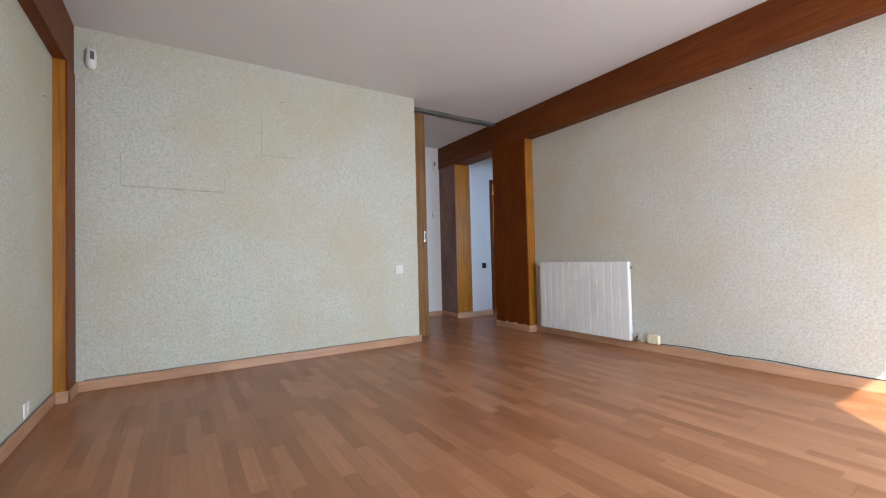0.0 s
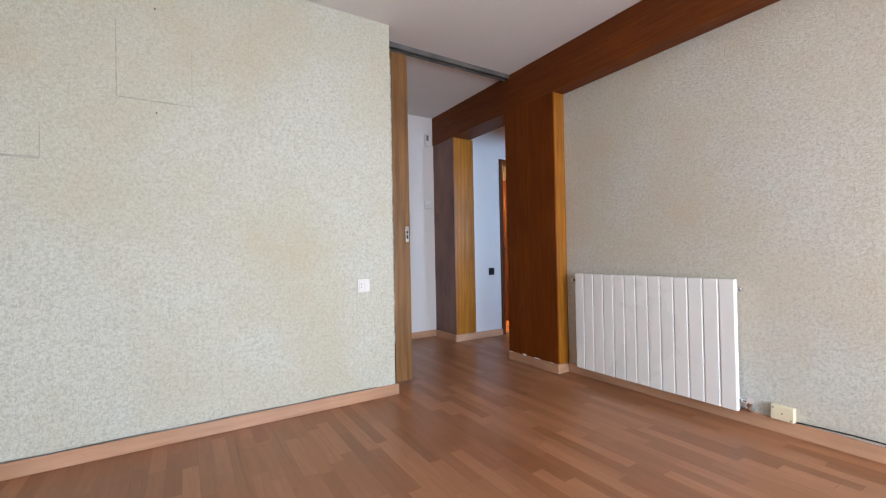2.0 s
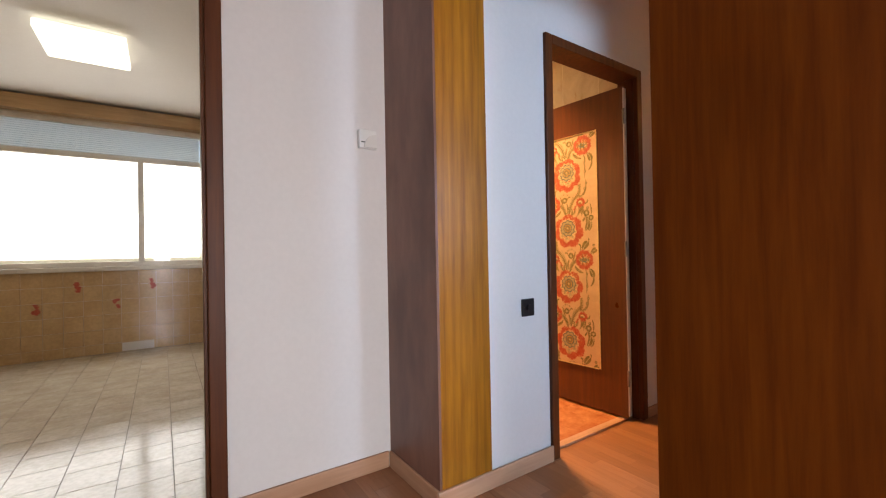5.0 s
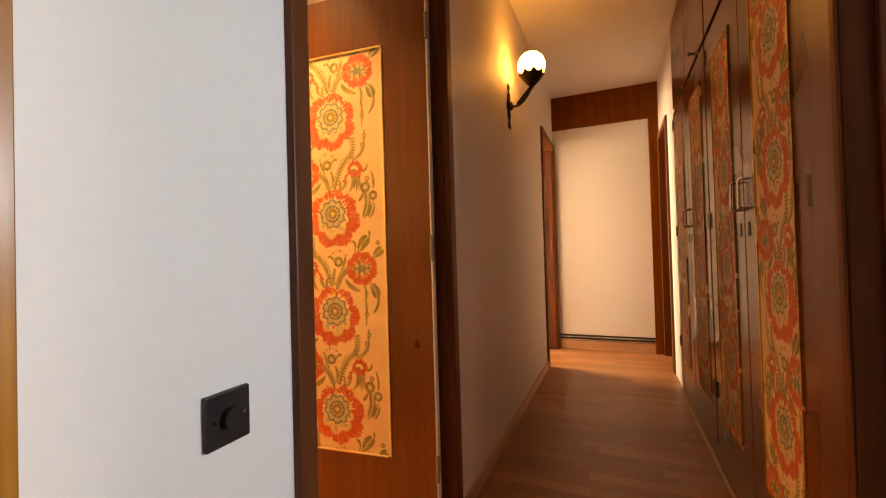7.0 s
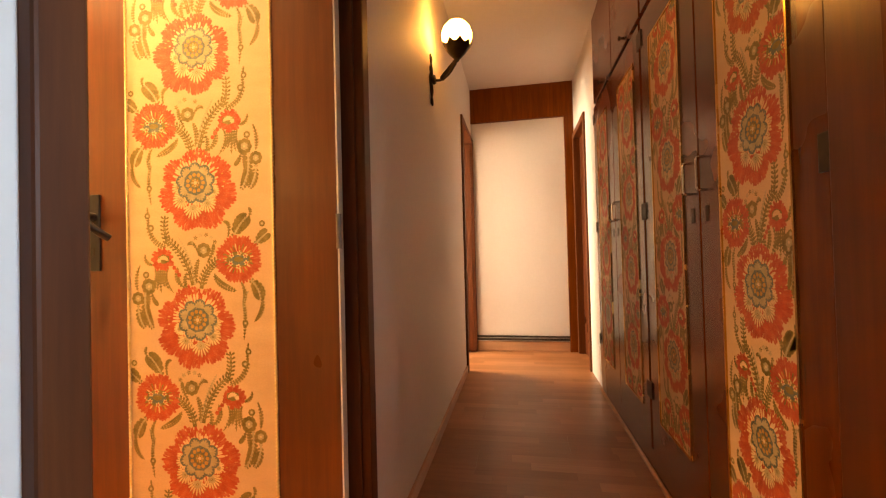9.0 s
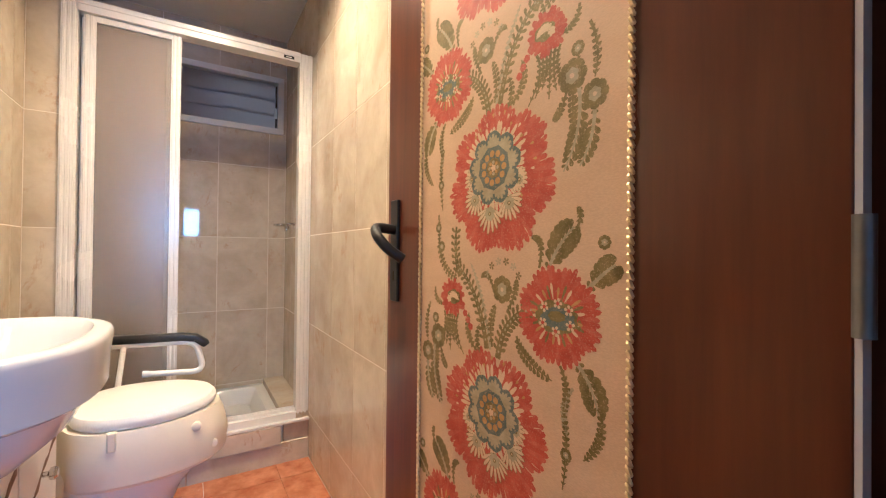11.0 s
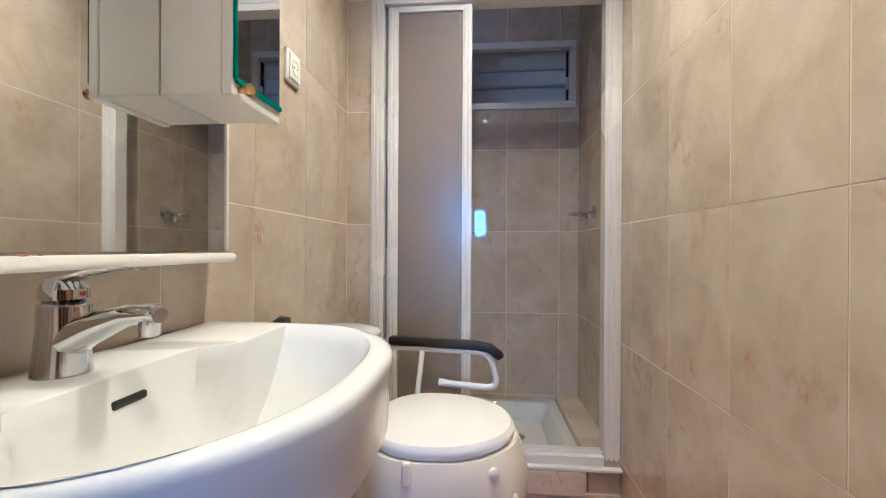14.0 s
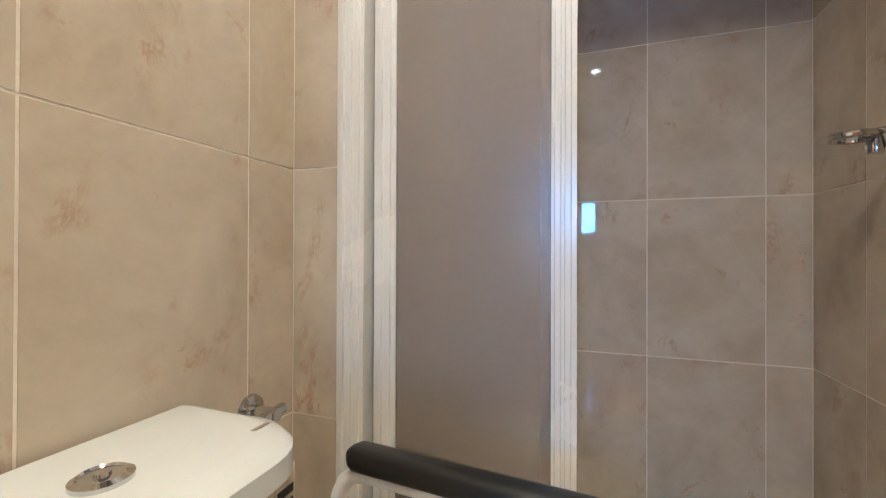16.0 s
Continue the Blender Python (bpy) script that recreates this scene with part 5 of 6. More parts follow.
# the bowl's inside: a shallow hollow that falls gently to the drain
for k in range(1, 19):
    w = 1 - k / 19
    rings.append(dloop(yc, 0.024 + 0.231 * w, 0.200 - 0.071 * w, 0.246 + 0.135 * w, 0.862 - 0.150 * (1 - w ** 2.3), 2.05 + 0.25 * w, slope=sl * w, ledge=-0.048 * w))
part("bowl", loft(rings), CERAMIC, basin, smooth=True)
part("overflow", boxes((3.7085, 3.7230, 5.812, 5.858, 0.832, 0.842), bevel=0.003), BLACK, basin, "dark overflow slot")
part("drain", lathe([(0.022, 0), (0.022, 0.004), (0.012, 0.006)], (3.808, 5.870, 0.7125), 2, 18), CHROME, basin, "chrome drain")

tap = thing("mixer_tap", (3.645, 5.825, 0.858), "chrome single-lever mixer tap on the washbasin", "tap")
bx, by = 3.648, 5.825


def oval(cx, cy, z, rx, ry, n=18):
    return [Vector((cx + rx * math.cos(2 * math.pi * k / n), cy + ry * math.sin(2 * math.pi * k / n), z)) for k in range(n)]


part("body", loft([oval(bx, by, 0.856, 0.031, 0.028), oval(bx, by, 0.876, 0.028, 0.025), oval(bx + 0.002, by, 0.920, 0.025, 0.022), oval(bx + 0.003, by, 0.944, 0.025, 0.023), oval(bx + 0.002, by, 0.950, 0.018, 0.018)]), CHROME, tap, smooth=True)
part("spout", loft([[Vector((x, by + w * math.cos(2 * math.pi * k / 14), z + h * math.sin(2 * math.pi * k / 14))) for k in range(14)]
                    for x, z, w, h in ((bx + 0.004, 0.900, 0.022, 0.026), (bx + 0.040, 0.920, 0.019, 0.019), (bx + 0.080, 0.934, 0.016, 0.012), (bx + 0.110, 0.937, 0.015, 0.010), (bx + 0.117, 0.934, 0.012, 0.008))]), CHROME, tap, smooth=True)
part("aerator", lathe([(0.010, -0.020), (0.011, 0.0)], (bx + 0.104, by, 0.932), 2, 12), CHROME, tap, smooth=True)
lever = part("lever", merged(loft([oval(bx + 0.002, by, 0.951, 0.023, 0.022), oval(bx + 0.002, by, 0.962, 0.023, 0.022), oval(bx, by, 0.974, 0.014, 0.014)]),
                             loft([[Vector((x, by + w * math.cos(2 * math.pi * k / 10), z + h * math.sin(2 * math.pi * k / 10))) for k in range(10)]
                                   for x, z, w, h in ((bx - 0.006, 0.969, 0.013, 0.006), (bx + 0.03, 0.978, 0.011, 0.005), (bx + 0.07, 0.984, 0.008, 0.003), (bx + 0.095, 0.985, 0.007, 0.0025))])), CHROME, tap, smooth=True)
part("temperature_dot", lathe([(0.003, 0), (0.003, 0.001)], (bx + 0.0252, by, 0.957), 0, 8), INK_RED, lever, "tiny red dot")

van = thing("vanity_unit", (3.73, 5.92, 0), "white melamine vanity unit with peeling, swollen doors", "cabinet")
near = [(XL + 0.004, 5.606), (3.66, 5.624), (3.74, 5.640), (3.835, 5.652)]
far = [(3.835, 6.205), (3.74, 6.207), (3.66, 6.209), (XL + 0.004, 6.211)]
part("carcass", loft([[Vector((x, y, z)) for x, y in near + far] for z in (0.06, 0.600)]), VANITY, van)
part("side_panel", loft([[Vector((x, y, z)) for x, y in near + [(x, y + 0.016) for x, y in near[::-1]]] for z in (0.600, 0.752)]), VANITY, van)
part("side_panel", loft([[Vector((x, y, z)) for x, y in far + [(x, y - 0.016) for x, y in far[::-1]]] for z in (0.600, 0.740)]), VANITY, van)
part("plinth", boxes((XL + 0.004, 3.80, 5.67, 6.19, 0.0, 0.06)), VANITY, van)
bm = bmesh.new()
chip = [(0.765, 0.746), (0.836, 0.746), (0.836, 0.60), (0.832, 0.675), (0.818, 0.690), (0.806, 0.705), (0.794, 0.724), (0.782, 0.732)]
loop = [[bm.verts.new((3.0 + x, 5.652 - (0.835 - x) * 0.13 - d, z)) for x, z in chip] for d in (-0.001, 0.0025)]
bm.faces.new(loop[1])
for i in range(len(chip)):
    bm.faces.new((loop[0][i], loop[0][(i + 1) % len(chip)], loop[1][(i + 1) % len(chip)], loop[1][i]))
part("chipped_corner", bm, CHIPBOARD, van, "dark chipboard where the facing broke away")
part("corner_post", boxes((3.838, 3.862, 5.648, 5.690, 0.06, 0.750), bevel=0.003), VANITY, van)
for n, (y0, y1) in enumerate(((5.693, 5.944), (5.950, 6.203))):
    dr = part("door", boxes((3.838, 3.858, y0, y1, 0.075, 0.640), bevel=0.003), VANITY, van)
    part("knob", lathe([(0.006, 0.0), (0.006, 0.010), (0.013, 0.014), (0.014, 0.022), (0.009, 0.027)], (3.858, y0 + 0.10 if n == 0 else y0 + 0.14, 0.56 - 0.03 * n), 0, 16), CHROME, dr, smooth=True)
    bm = bmesh.new()
    g = random.Random(9 + n)
    up, dn = [], []
    for k in range(12):
        t = k / 11
        y, z = y0 + 0.01 + (y1 - y0 - 0.02) * t, 0.50 + 0.115 * t - 0.03 * n + g.uniform(-0.006, 0.006)
        w = 0.004 + 0.008 * g.random()
        up.append(bm.verts.new((3.8588, y, z + w)))
        dn.append(bm.verts.new((3.8588, y, z - w)))
    for k in range(11):
        bm.faces.new((dn[k], dn[k + 1], up[k + 1], up[k]))
    part("peeled_edge", bm, CHIPBOARD, dr, "torn strip of bare chipboard")
part("fascia_rail", boxes((3.838, 3.855, 5.693, 5.712, 0.645, 0.745), (3.838, 3.855, 5.712, 5.755, 0.645, 0.700), (3.838, 3.855, 5.755, 6.00, 0.645, 0.660), (3.838, 3.855, 6.00, 6.06, 0.645, 0.70), (3.838, 3.855, 6.06, 6.203, 0.645, 0.738)), VANITY, van)

mir = thing("wall_mirror", (XL, 5.85, 1.0), "wall mirror above the washbasin", "mirror")
part("glass", boxes((XL + 0.001, XL + 0.006, 5.25, 6.208, 1.002, 1.80)), MIRROR, mir)
part("edge_trim", boxes((XL + 0.001, XL + 0.009, 6.208, 6.216, 1.002, 1.80), bevel=0.001), ALU_WHITE, mir)


def rounded_shelf(name, y0, y1, depth, z, label, thick=0.018, r=0.055):
    ob = thing(name, (XL + depth / 2, (y0 + y1) / 2, z - thick), label, "shelf")
    out = [Vector((XL + 0.007, y0, 0)), Vector((XL + depth, y0, 0))]
    out += [Vector((XL + depth - r + r * math.cos(t), y1 - r + r * math.sin(t), 0)) for t in [math.pi / 2 * k / 8 for k in range(9)]] + [Vector((XL + 0.007, y1, 0))]
    mid = Vector((XL + depth / 2, (y0 + y1) / 2, 0))

    def ring(q, h):
        return [Vector((max(XL + 0.007, mid.x + (p.x - mid.x) * (1 - q)), p.y + (mid.y - p.y) * q * 0.3, h)) for p in out]

    part("board", loft([ring(0.05, z - thick), ring(0.0, z - thick + 0.004), ring(0.0, z - 0.004), ring(0.05, z)]), WHITE_PLASTIC, ob, smooth=True)
    return ob


low = rounded_shelf("bathroom_shelf", 5.25, 6.168, 0.068, 0.998, "long white plastic shelf below the mirror", 0.016, 0.03)
bm = bmesh.new()
g = random.Random(4)
for k in range(60):
    y = g.gauss(5.70, 0.05)
    x = XL + 0.012 + 0.035 * g.random()
    q = g.uniform(0.002, 0.006)
    bmesh.ops.create_icosphere(bm, subdivisions=1, radius=q, matrix=Matrix.Translation((x, y, 0.9985 + q * 0.3)) @ Matrix.Diagonal((1, 1.6, 0.5, 1)))
tagged(link("rust_crumbs", bm, surface("rust_tan", (0.30, 0.17, 0.07), (0.50, 0.33, 0.16), 60, 160, 0.9), Vector((0, 0, 0))), "orange-brown crumbs of rust on the shelf", "crumbs", kind="stuff")
rounded_shelf("bathroom_shelf", 5.20, 5.665, 0.125, 1.268, "short white rounded shelf fixed across the mirror")

cab = thing("mirror_cabinet", (XL + 0.065, 6.11, 1.25), "white bathroom wall cabinet with a mirrored door", "cabinet")
part("body", boxes((XL + 0.007, XL + 0.112, 6.032, 6.190, 1.256, 1.92), bevel=0.002), WHITE_PLASTIC, cab)
cd = part("door", boxes((XL + 0.113, XL + 0.130, 6.030, 6.192, 1.252, 1.925), bevel=0.003), WHITE_PLASTIC, cab)
part("mirror", boxes((XL + 0.130, XL + 0.1335, 6.040, 6.182, 1.285, 1.90)), MIRROR, cd, "mirror pane")
part("glass_edge", boxes((XL + 0.1302, XL + 0.135, 6.034, 6.040, 1.280, 1.905), (XL + 0.1302, XL + 0.135, 6.040, 6.188, 1.276, 1.285)), GREEN_EDGE, cd, "green cut glass edge")
part("knob", lathe([(0.005, 0), (0.005, 0.012), (0.010, 0.017), (0.009, 0.024), (0.003, 0.027)], (XL + 0.130, 6.052, 1.268), 0, 14), BRASS, cd, "small brass knob", True)

so = rocker("wall_socket", (6.468, 1.462), (6.552, 1.550), "x", XL, 1, "white wall socket on tiles beside the cabinet", (WHITE_PLASTIC, WHITE_PLASTIC), [(6.478, 6.542, 1.472, 1.540)])
part("socket_ring", lathe([(0.022, 0.0145), (0.022, 0.017), (0.018, 0.017), (0.016, 0.0148)], (XL, 6.51, 1.506), 0, 20), WHITE_PLASTIC, so)
part("hole", merged(*[lathe([(0.003, 0.0146), (0.003, 0.0156)], (XL, y, 1.506), 0, 8) for y in (6.501, 6.519)]), BLACK, so)

# toilet
wc = thing("toilet", (3.95, 6.59, 0), "white ceramic toilet with close-coupled cistern", "toilet")


def egg(cx, cy, rx_f, rx_b, ry, z, n=36):
    ring = []
    for k in range(n):
        t = 2 * math.pi * k / n
        rx = rx_f if math.cos(t) > 0 else rx_b
        e = 1.0 if math.cos(t) > 0 else 0.75
        ring.append(Vector((cx + rx * math.copysign(abs(math.cos(t)) ** e, math.cos(t)), cy + ry * math.copysign(abs(math.sin(t)) ** 0.95, math.sin(t)), z)))
    return ring


part("pedestal", loft([egg(3.93, 6.59, 0.16, 0.22, 0.105, 0.0), egg(3.93, 6.59, 0.15, 0.22, 0.098, 0.03), egg(3.93, 6.59, 0.14, 0.21, 0.090, 0.12), egg(3.94, 6.59, 0.17, 0.22, 0.12, 0.22),
                       egg(3.96, 6.59, 0.225, 0.22, 0.165, 0.31), egg(3.97, 6.59, 0.235, 0.22, 0.178, 0.355), egg(3.97, 6.59, 0.232, 0.215, 0.175, 0.372)]), CERAMIC, wc, smooth=True)


def cist(q, z, x1, y0=6.385, y1=6.795, r=0.078):
    x0 = XL + 0.008
    pts = [Vector((x0, y0 + q, z)), Vector((x0, y1 - q, z))]
    pts += [Vector((x1 - q - r + r * math.sin(t), y1 - q - r + r * math.cos(t), z)) for t in [math.pi / 2 * k / 6 for k in range(7)]]
    pts += [Vector((x1 - q - r + r * math.cos(t), y0 + q + r - r * math.sin(t), z)) for t in [math.pi / 2 * k / 6 for k in range(7)]]
    return pts


tank = part("cistern", loft([cist(0.060, 0.355, 3.755), cist(0.035, 0.38, 3.765), cist(0.018, 0.50, 3.775), cist(0.010, 0.704, 3.782)]), CERAMIC, wc, smooth=True)
lid = part("cistern_lid", loft([cist(0.004, 0.705, 3.790), cist(0.0, 0.712, 3.794), cist(0.0, 0.738, 3.794), cist(0.006, 0.748, 3.790), cist(0.020, 0.753, 3.778)]), CERAMIC, wc, smooth=True)
for y in (6.548, 6.622):
    part("flush_button", lathe([(0.024, 0.0), (0.024, 0.005), (0.019, 0.008), (0.017, 0.006), (0.007, 0.006), (0.006, 0.009)], (3.690, y, 0.752), 2, 24), CHROME, lid, "chrome flush button", True)
STICKER = surface("sticker_buff", (0.56, 0.45, 0.30), (0.64, 0.53, 0.38), 8, 90, 0.5, bump=0.02)
STICKER_BLUE = surface("sticker_blue", (0.10, 0.22, 0.40), (0.16, 0.30, 0.50), 8, 90, 0.5, bump=0.02)
part("sticker", boxes((3.7785, 3.7795, 6.46, 6.575, 0.60, 0.70)), STICKER, tank, "buff sticker with rows of small print")
for k in range(6):
    part("print_line", boxes((3.7795, 3.7800, 6.466, 6.566 - 0.012 * (k % 3), 0.685 - 0.012 * k, 0.690 - 0.012 * k)), surface("print_grey", (0.22, 0.18, 0.13), (0.30, 0.25, 0.2), 9) if k == 0 else bpy.data.materials["print_grey"], tank)
part("sticker_block", boxes((3.7795, 3.7800, 6.530, 6.570, 0.604, 0.628)), STICKER_BLUE, tank, "blue block on the sticker")
part("label", boxes((3.7560, 3.7570, 6.7600, 6.7930, 0.640, 0.700)), STICKER, tank, "small buff label")
part("print_line", boxes((3.7572, 3.7578, 6.763, 6.790, 0.648, 0.660), (3.7572, 3.7578, 6.763, 6.790, 0.666, 0.676)), BLACK, tank)
part("maker_mark", boxes((3.735, 3.741, 6.745, 6.770, 0.7526, 0.7532)), bpy.data.materials["print_grey"], lid)

rs = thing("raised_toilet_seat", (3.98, 6.59, 0.372), "cream plastic raised toilet seat with white armrests, lid closed", "toilet seat")
part("riser", loft([egg(3.985, 6.59, 0.245, 0.20, 0.190, 0.315), egg(3.985, 6.59, 0.262, 0.205, 0.205, 0.33), egg(3.985, 6.59, 0.268, 0.205, 0.210, 0.385), egg(3.985, 6.59, 0.252, 0.20, 0.205, 0.455), egg(3.985, 6.59, 0.238, 0.195, 0.198, 0.487)]), RISER, rs, smooth=True)
part("seat_lid", loft([egg(3.99, 6.59, 0.215, 0.178, 0.190, 0.490), egg(3.99, 6.59, 0.222, 0.182, 0.196, 0.498), egg(3.99, 6.59, 0.222, 0.182, 0.196, 0.512), egg(3.99, 6.59, 0.212, 0.175, 0.188, 0.524), egg(3.99, 6.59, 0.15, 0.12, 0.13, 0.531), egg(3.99, 6.59, 0.05, 0.05, 0.05, 0.533)]), WHITE_PLASTIC, rs, "off-white closed lid", True)
part("clamp_bracket", boxes((3.928, 3.950, 6.372, 6.392, 0.438, 0.496), bevel=0.005), RISER, rs)
for x, y, z in ((4.150, 6.432, 0.452), (4.20, 6.475, 0.372)):
    part("clamp_knob", lathe([(0.010, -0.012), (0.014, -0.010), (0.014, 0.004), (0.010, 0.012)], (x, y, z), 1, 16), RISER, rs, smooth=True)
arm = part("arm", tube(rounded([(3.80, 6.800, 0.44), (3.752, 6.868, 0.50), (3.775, 6.872, 0.655), (4.150, 6.842, 0.650), (4.180, 6.838, 0.525), (3.985, 6.852, 0.535)], 0.045, 6), 0.0115, 12), WHITE_ENAMEL, rs, "white enamelled tube arm", True)
part("arm_post", tube([(3.912, 6.861, 0.655), (3.895, 6.80, 0.44)], 0.0095, 10), WHITE_ENAMEL, rs, smooth=True)
part("end_cap", tube([(3.992, 6.8515, 0.535), (3.972, 6.8535, 0.536)], 0.0135, 12), WHITE_PLASTIC, arm, smooth=True)


def pad(points, half_w, half_h, across, n=14):
    """A soft oblong grip along a line of points."""
    pts = [Vector(p) for p in points]
    rings = []
    for i, p in enumerate(pts):
        d = (pts[min(i + 1, len(pts) - 1)] - pts[max(i - 1, 0)]).normalized()
        s = Vector(across).normalized()
        u = d.cross(s).normalized()
        q = 0.75 if i in (0, len(pts) - 1) else 1.0
        rings.append([p + s * half_w * q * math.copysign(abs(math.cos(t)) ** 0.6, math.cos(t)) + u * half_h * q * math.copysign(abs(math.sin(t)) ** 0.6, math.sin(t)) for t in [2 * math.pi * k / n for k in range(n)]])
    return loft(rings)


part("armrest_pad", pad([(3.790, 6.871, 0.676), (3.800, 6.870, 0.677), (4.10, 6.846, 0.672), (4.150, 6.842, 0.664), (4.182, 6.839, 0.640), (4.188, 6.838, 0.632)], 0.020, 0.0165, (0.06, 1, 0)), BLACK, arm, "black foam armrest pad", True)
arm = part("arm", tube(rounded([(3.795, 6.420, 0.40), (3.764, 6.366, 0.42), (3.760, 6.345, 0.48), (3.760, 6.345, 0.812), (3.630, 6.345, 0.815), (3.630, 6.345, 0.58)], 0.038, 6), 0.0115, 12), WHITE_ENAMEL, rs, "white enamelled tube arm, folded up", True)
part("armrest_pad", pad([(3.660, 6.345, 0.8315), (3.648, 6.345, 0.831), (3.624, 6.345, 0.816), (3.610, 6.345, 0.785), (3.605, 6.345, 0.50), (3.605, 6.345, 0.49)], 0.020, 0.0165, (0, 1, 0)), BLACK, arm, "black foam armrest pad", True)

sv = thing("stop_valve", (XL, 6.90, 0.70), "chrome angle stop valve on the tiled wall", "valve")
part("rosette", lathe([(0.026, 0.0), (0.024, 0.006), (0.010, 0.010)], (XL, 6.90, 0.70), 0, 18), CHROME, sv, smooth=True)
part("body", tube([(XL + 0.008, 6.90, 0.70), (XL + 0.055, 6.90, 0.70)], 0.010, 12), CHROME, sv, smooth=True)
part("handle", tube([(XL + 0.045, 6.878, 0.698), (XL + 0.045, 6.922, 0.702)], 0.009, 10), CHROME, sv, smooth=True)

# shower
sh = thing("shower_enclosure", (4.16, 7.01, 0.2), "white aluminium shower enclosure with frosted sliding panels, half open", "shower enclosure")


def profile_post(x0, x1, y0, y1, z0, z1, ribs):
    """An extruded aluminium upright with ribs down its front."""
    w = (x1 - x0) / (2 * ribs + 1)
    pts = [(x0, y1), (x0, y0 + 0.004)]
    for k in range(ribs):
        a = x0 + w * (2 * k + 0.6)
        pts += [(a, y0 + 0.004), (a + 0.2 * w, y0), (a + 1.2 * w, y0), (a + 1.4 * w, y0 + 0.004)]
    pts += [(x1, y0 + 0.004), (x1, y1)]
    return loft([[Vector((x, y, z)) for x, y in pts] for z in (z0, z1)])


part("wall_post", profile_post(3.686, 3.738, 6.985, 7.045, 0.215, 2.006, 3), ALU_WHITE, sh)
part("wall_post", profile_post(4.578, 4.638, 6.985, 7.045, 0.215, 2.006, 3), ALU_WHITE, sh)
rail = part("top_rail", boxes((3.738, 4.578, 6.982, 7.050, 1.958, 2.008), (3.738, 4.578, 6.978, 6.983, 1.985, 2.000), bevel=0.001), ALU_WHITE, sh)
part("maker_plate", boxes((4.500, 4.548, 6.9805, 6.9822, 1.966, 1.980)), BLACK, rail, "small black plate with a pale mark")
part("maker_mark", boxes((4.510, 4.536, 6.9798, 6.9806, 1.970, 1.974)), WHITE_PLASTIC, rail)
part("bottom_rail", boxes((3.738, 4.578, 6.982, 7.050, 0.196, 0.232), (3.738, 4.578, 7.005, 7.012, 0.232, 0.246), (3.738, 4.578, 7.030, 7.037, 0.232, 0.246), bevel=0.001), ALU_WHITE, sh)
for n, (x0, x1, y) in enumerate(((3.752, 4.080, 7.004), (3.742, 4.062, 7.030))):
    pn = part("sliding_panel", profile_post(x0, x0 + 0.040, y - 0.008, y + 0.010, 0.248, 1.955, 2), ALU_WHITE, sh)
    part("panel_frame", profile_post(x1 - 0.036, x1, y - 0.008, y + 0.010, 0.248, 1.955, 2), ALU_WHITE, pn)
    for z0, z1 in ((1.932, 1.955), (0.248, 0.275)):
        part("panel_frame", boxes((x0 + 0.040, x1 - 0.036, y - 0.008, y + 0.010, z0, z1), bevel=0.001), ALU_WHITE, pn)
    p = part("pane", boxes((x0 + 0.040, x1 - 0.036, y - 0.001, y + 0.0015, 0.275, 1.932)), FROSTED, pn, "frosted pane")

tray = thing("shower_tray", (4.1, 7.3, 0), "white ceramic shower tray on a tiled plinth", "shower tray")


def rr(x0, x1, y0, y1, r, z, n=6):
    pts = []
    for cx, cy, a in ((x1 - r, y1 - r, 0), (x0 + r, y1 - r, 1), (x0 + r, y0 + r, 2), (x1 - r, y0 + r, 3)):
        pts += [Vector((cx + r * math.cos(math.pi / 2 * (a + k / n)), cy + r * math.sin(math.pi / 2 * (a + k / n)), z)) for k in range(n + 1)]
    return pts


part("basin", loft([rr(3.690, 4.520, 6.972, 7.664, 0.02, 0.10), rr(3.690, 4.520, 6.972, 7.664, 0.02, 0.194), rr(3.694, 4.516, 6.976, 7.660, 0.02, 0.197), rr(3.740, 4.470, 7.060, 7.610, 0.05, 0.197),
                    rr(3.750, 4.460, 7.070, 7.600, 0.05, 0.185), rr(3.775, 4.430, 7.095, 7.575, 0.06, 0.115), rr(3.83, 4.37, 7.15, 7.52, 0.06, 0.108)]), CERAMIC, tray, smooth=True)
part("drain", lathe([(0.035, 0), (0.035, 0.004), (0.02, 0.005)], (4.30, 7.40, 0.108), 2, 20), CHROME, tray)
part("side_ledge", boxes((4.522, XR, 6.985, 7.668, 0.0, 0.225), bevel=0.004), BEIGE_TILE, tray, "beige tiled ledge beside the tray")
part("plinth_tile", boxes((3.69, 4.12, 6.972, 6.985, 0.0, 0.098), bevel=0.001), BEIGE_TILE, tray)
part("plinth_tile", boxes((4.123, XR - 0.002, 6.972, 6.985, 0.0, 0.098), bevel=0.001), BEIGE_TILE, tray)
part("sill_strip", boxes((3.690, XR - 0.002, 6.958, 6.983, 0.188, 0.200), bevel=0.003), ALU_WHITE, tray)
part("loose_tile", boxes((4.06, 4.505, 6.956, 6.970, 0.098, 0.186), bevel=0.002), BEIGE_TILE, tray)

sd = thing("soap_dish_holder", (4.62, 7.35, 1.16), "chrome wall-mounted soap dish holder in the shower", "soap dish")
part("rosette", lathe([(0.032, -0.012), (0.030, -0.004), (0.020, 0.0)], (XR, 7.33, 1.178), 0, 20), CHROME, sd, smooth=True)
part("arm", tube(rounded([(XR - 0.008, 7.33, 1.178), (4.60, 7.33, 1.176), (4.575, 7.34, 1.172)], 0.01), 0.007, 10), CHROME, sd, smooth=True)
part("dish_ring", tube([(4.560 + 0.035 * math.cos(2 * math.pi * k / 24), 7.345 + 0.035 * math.sin(2 * math.pi * k / 24), 1.170) for k in range(25)], 0.0065, 8), CHROME, sd, smooth=True)
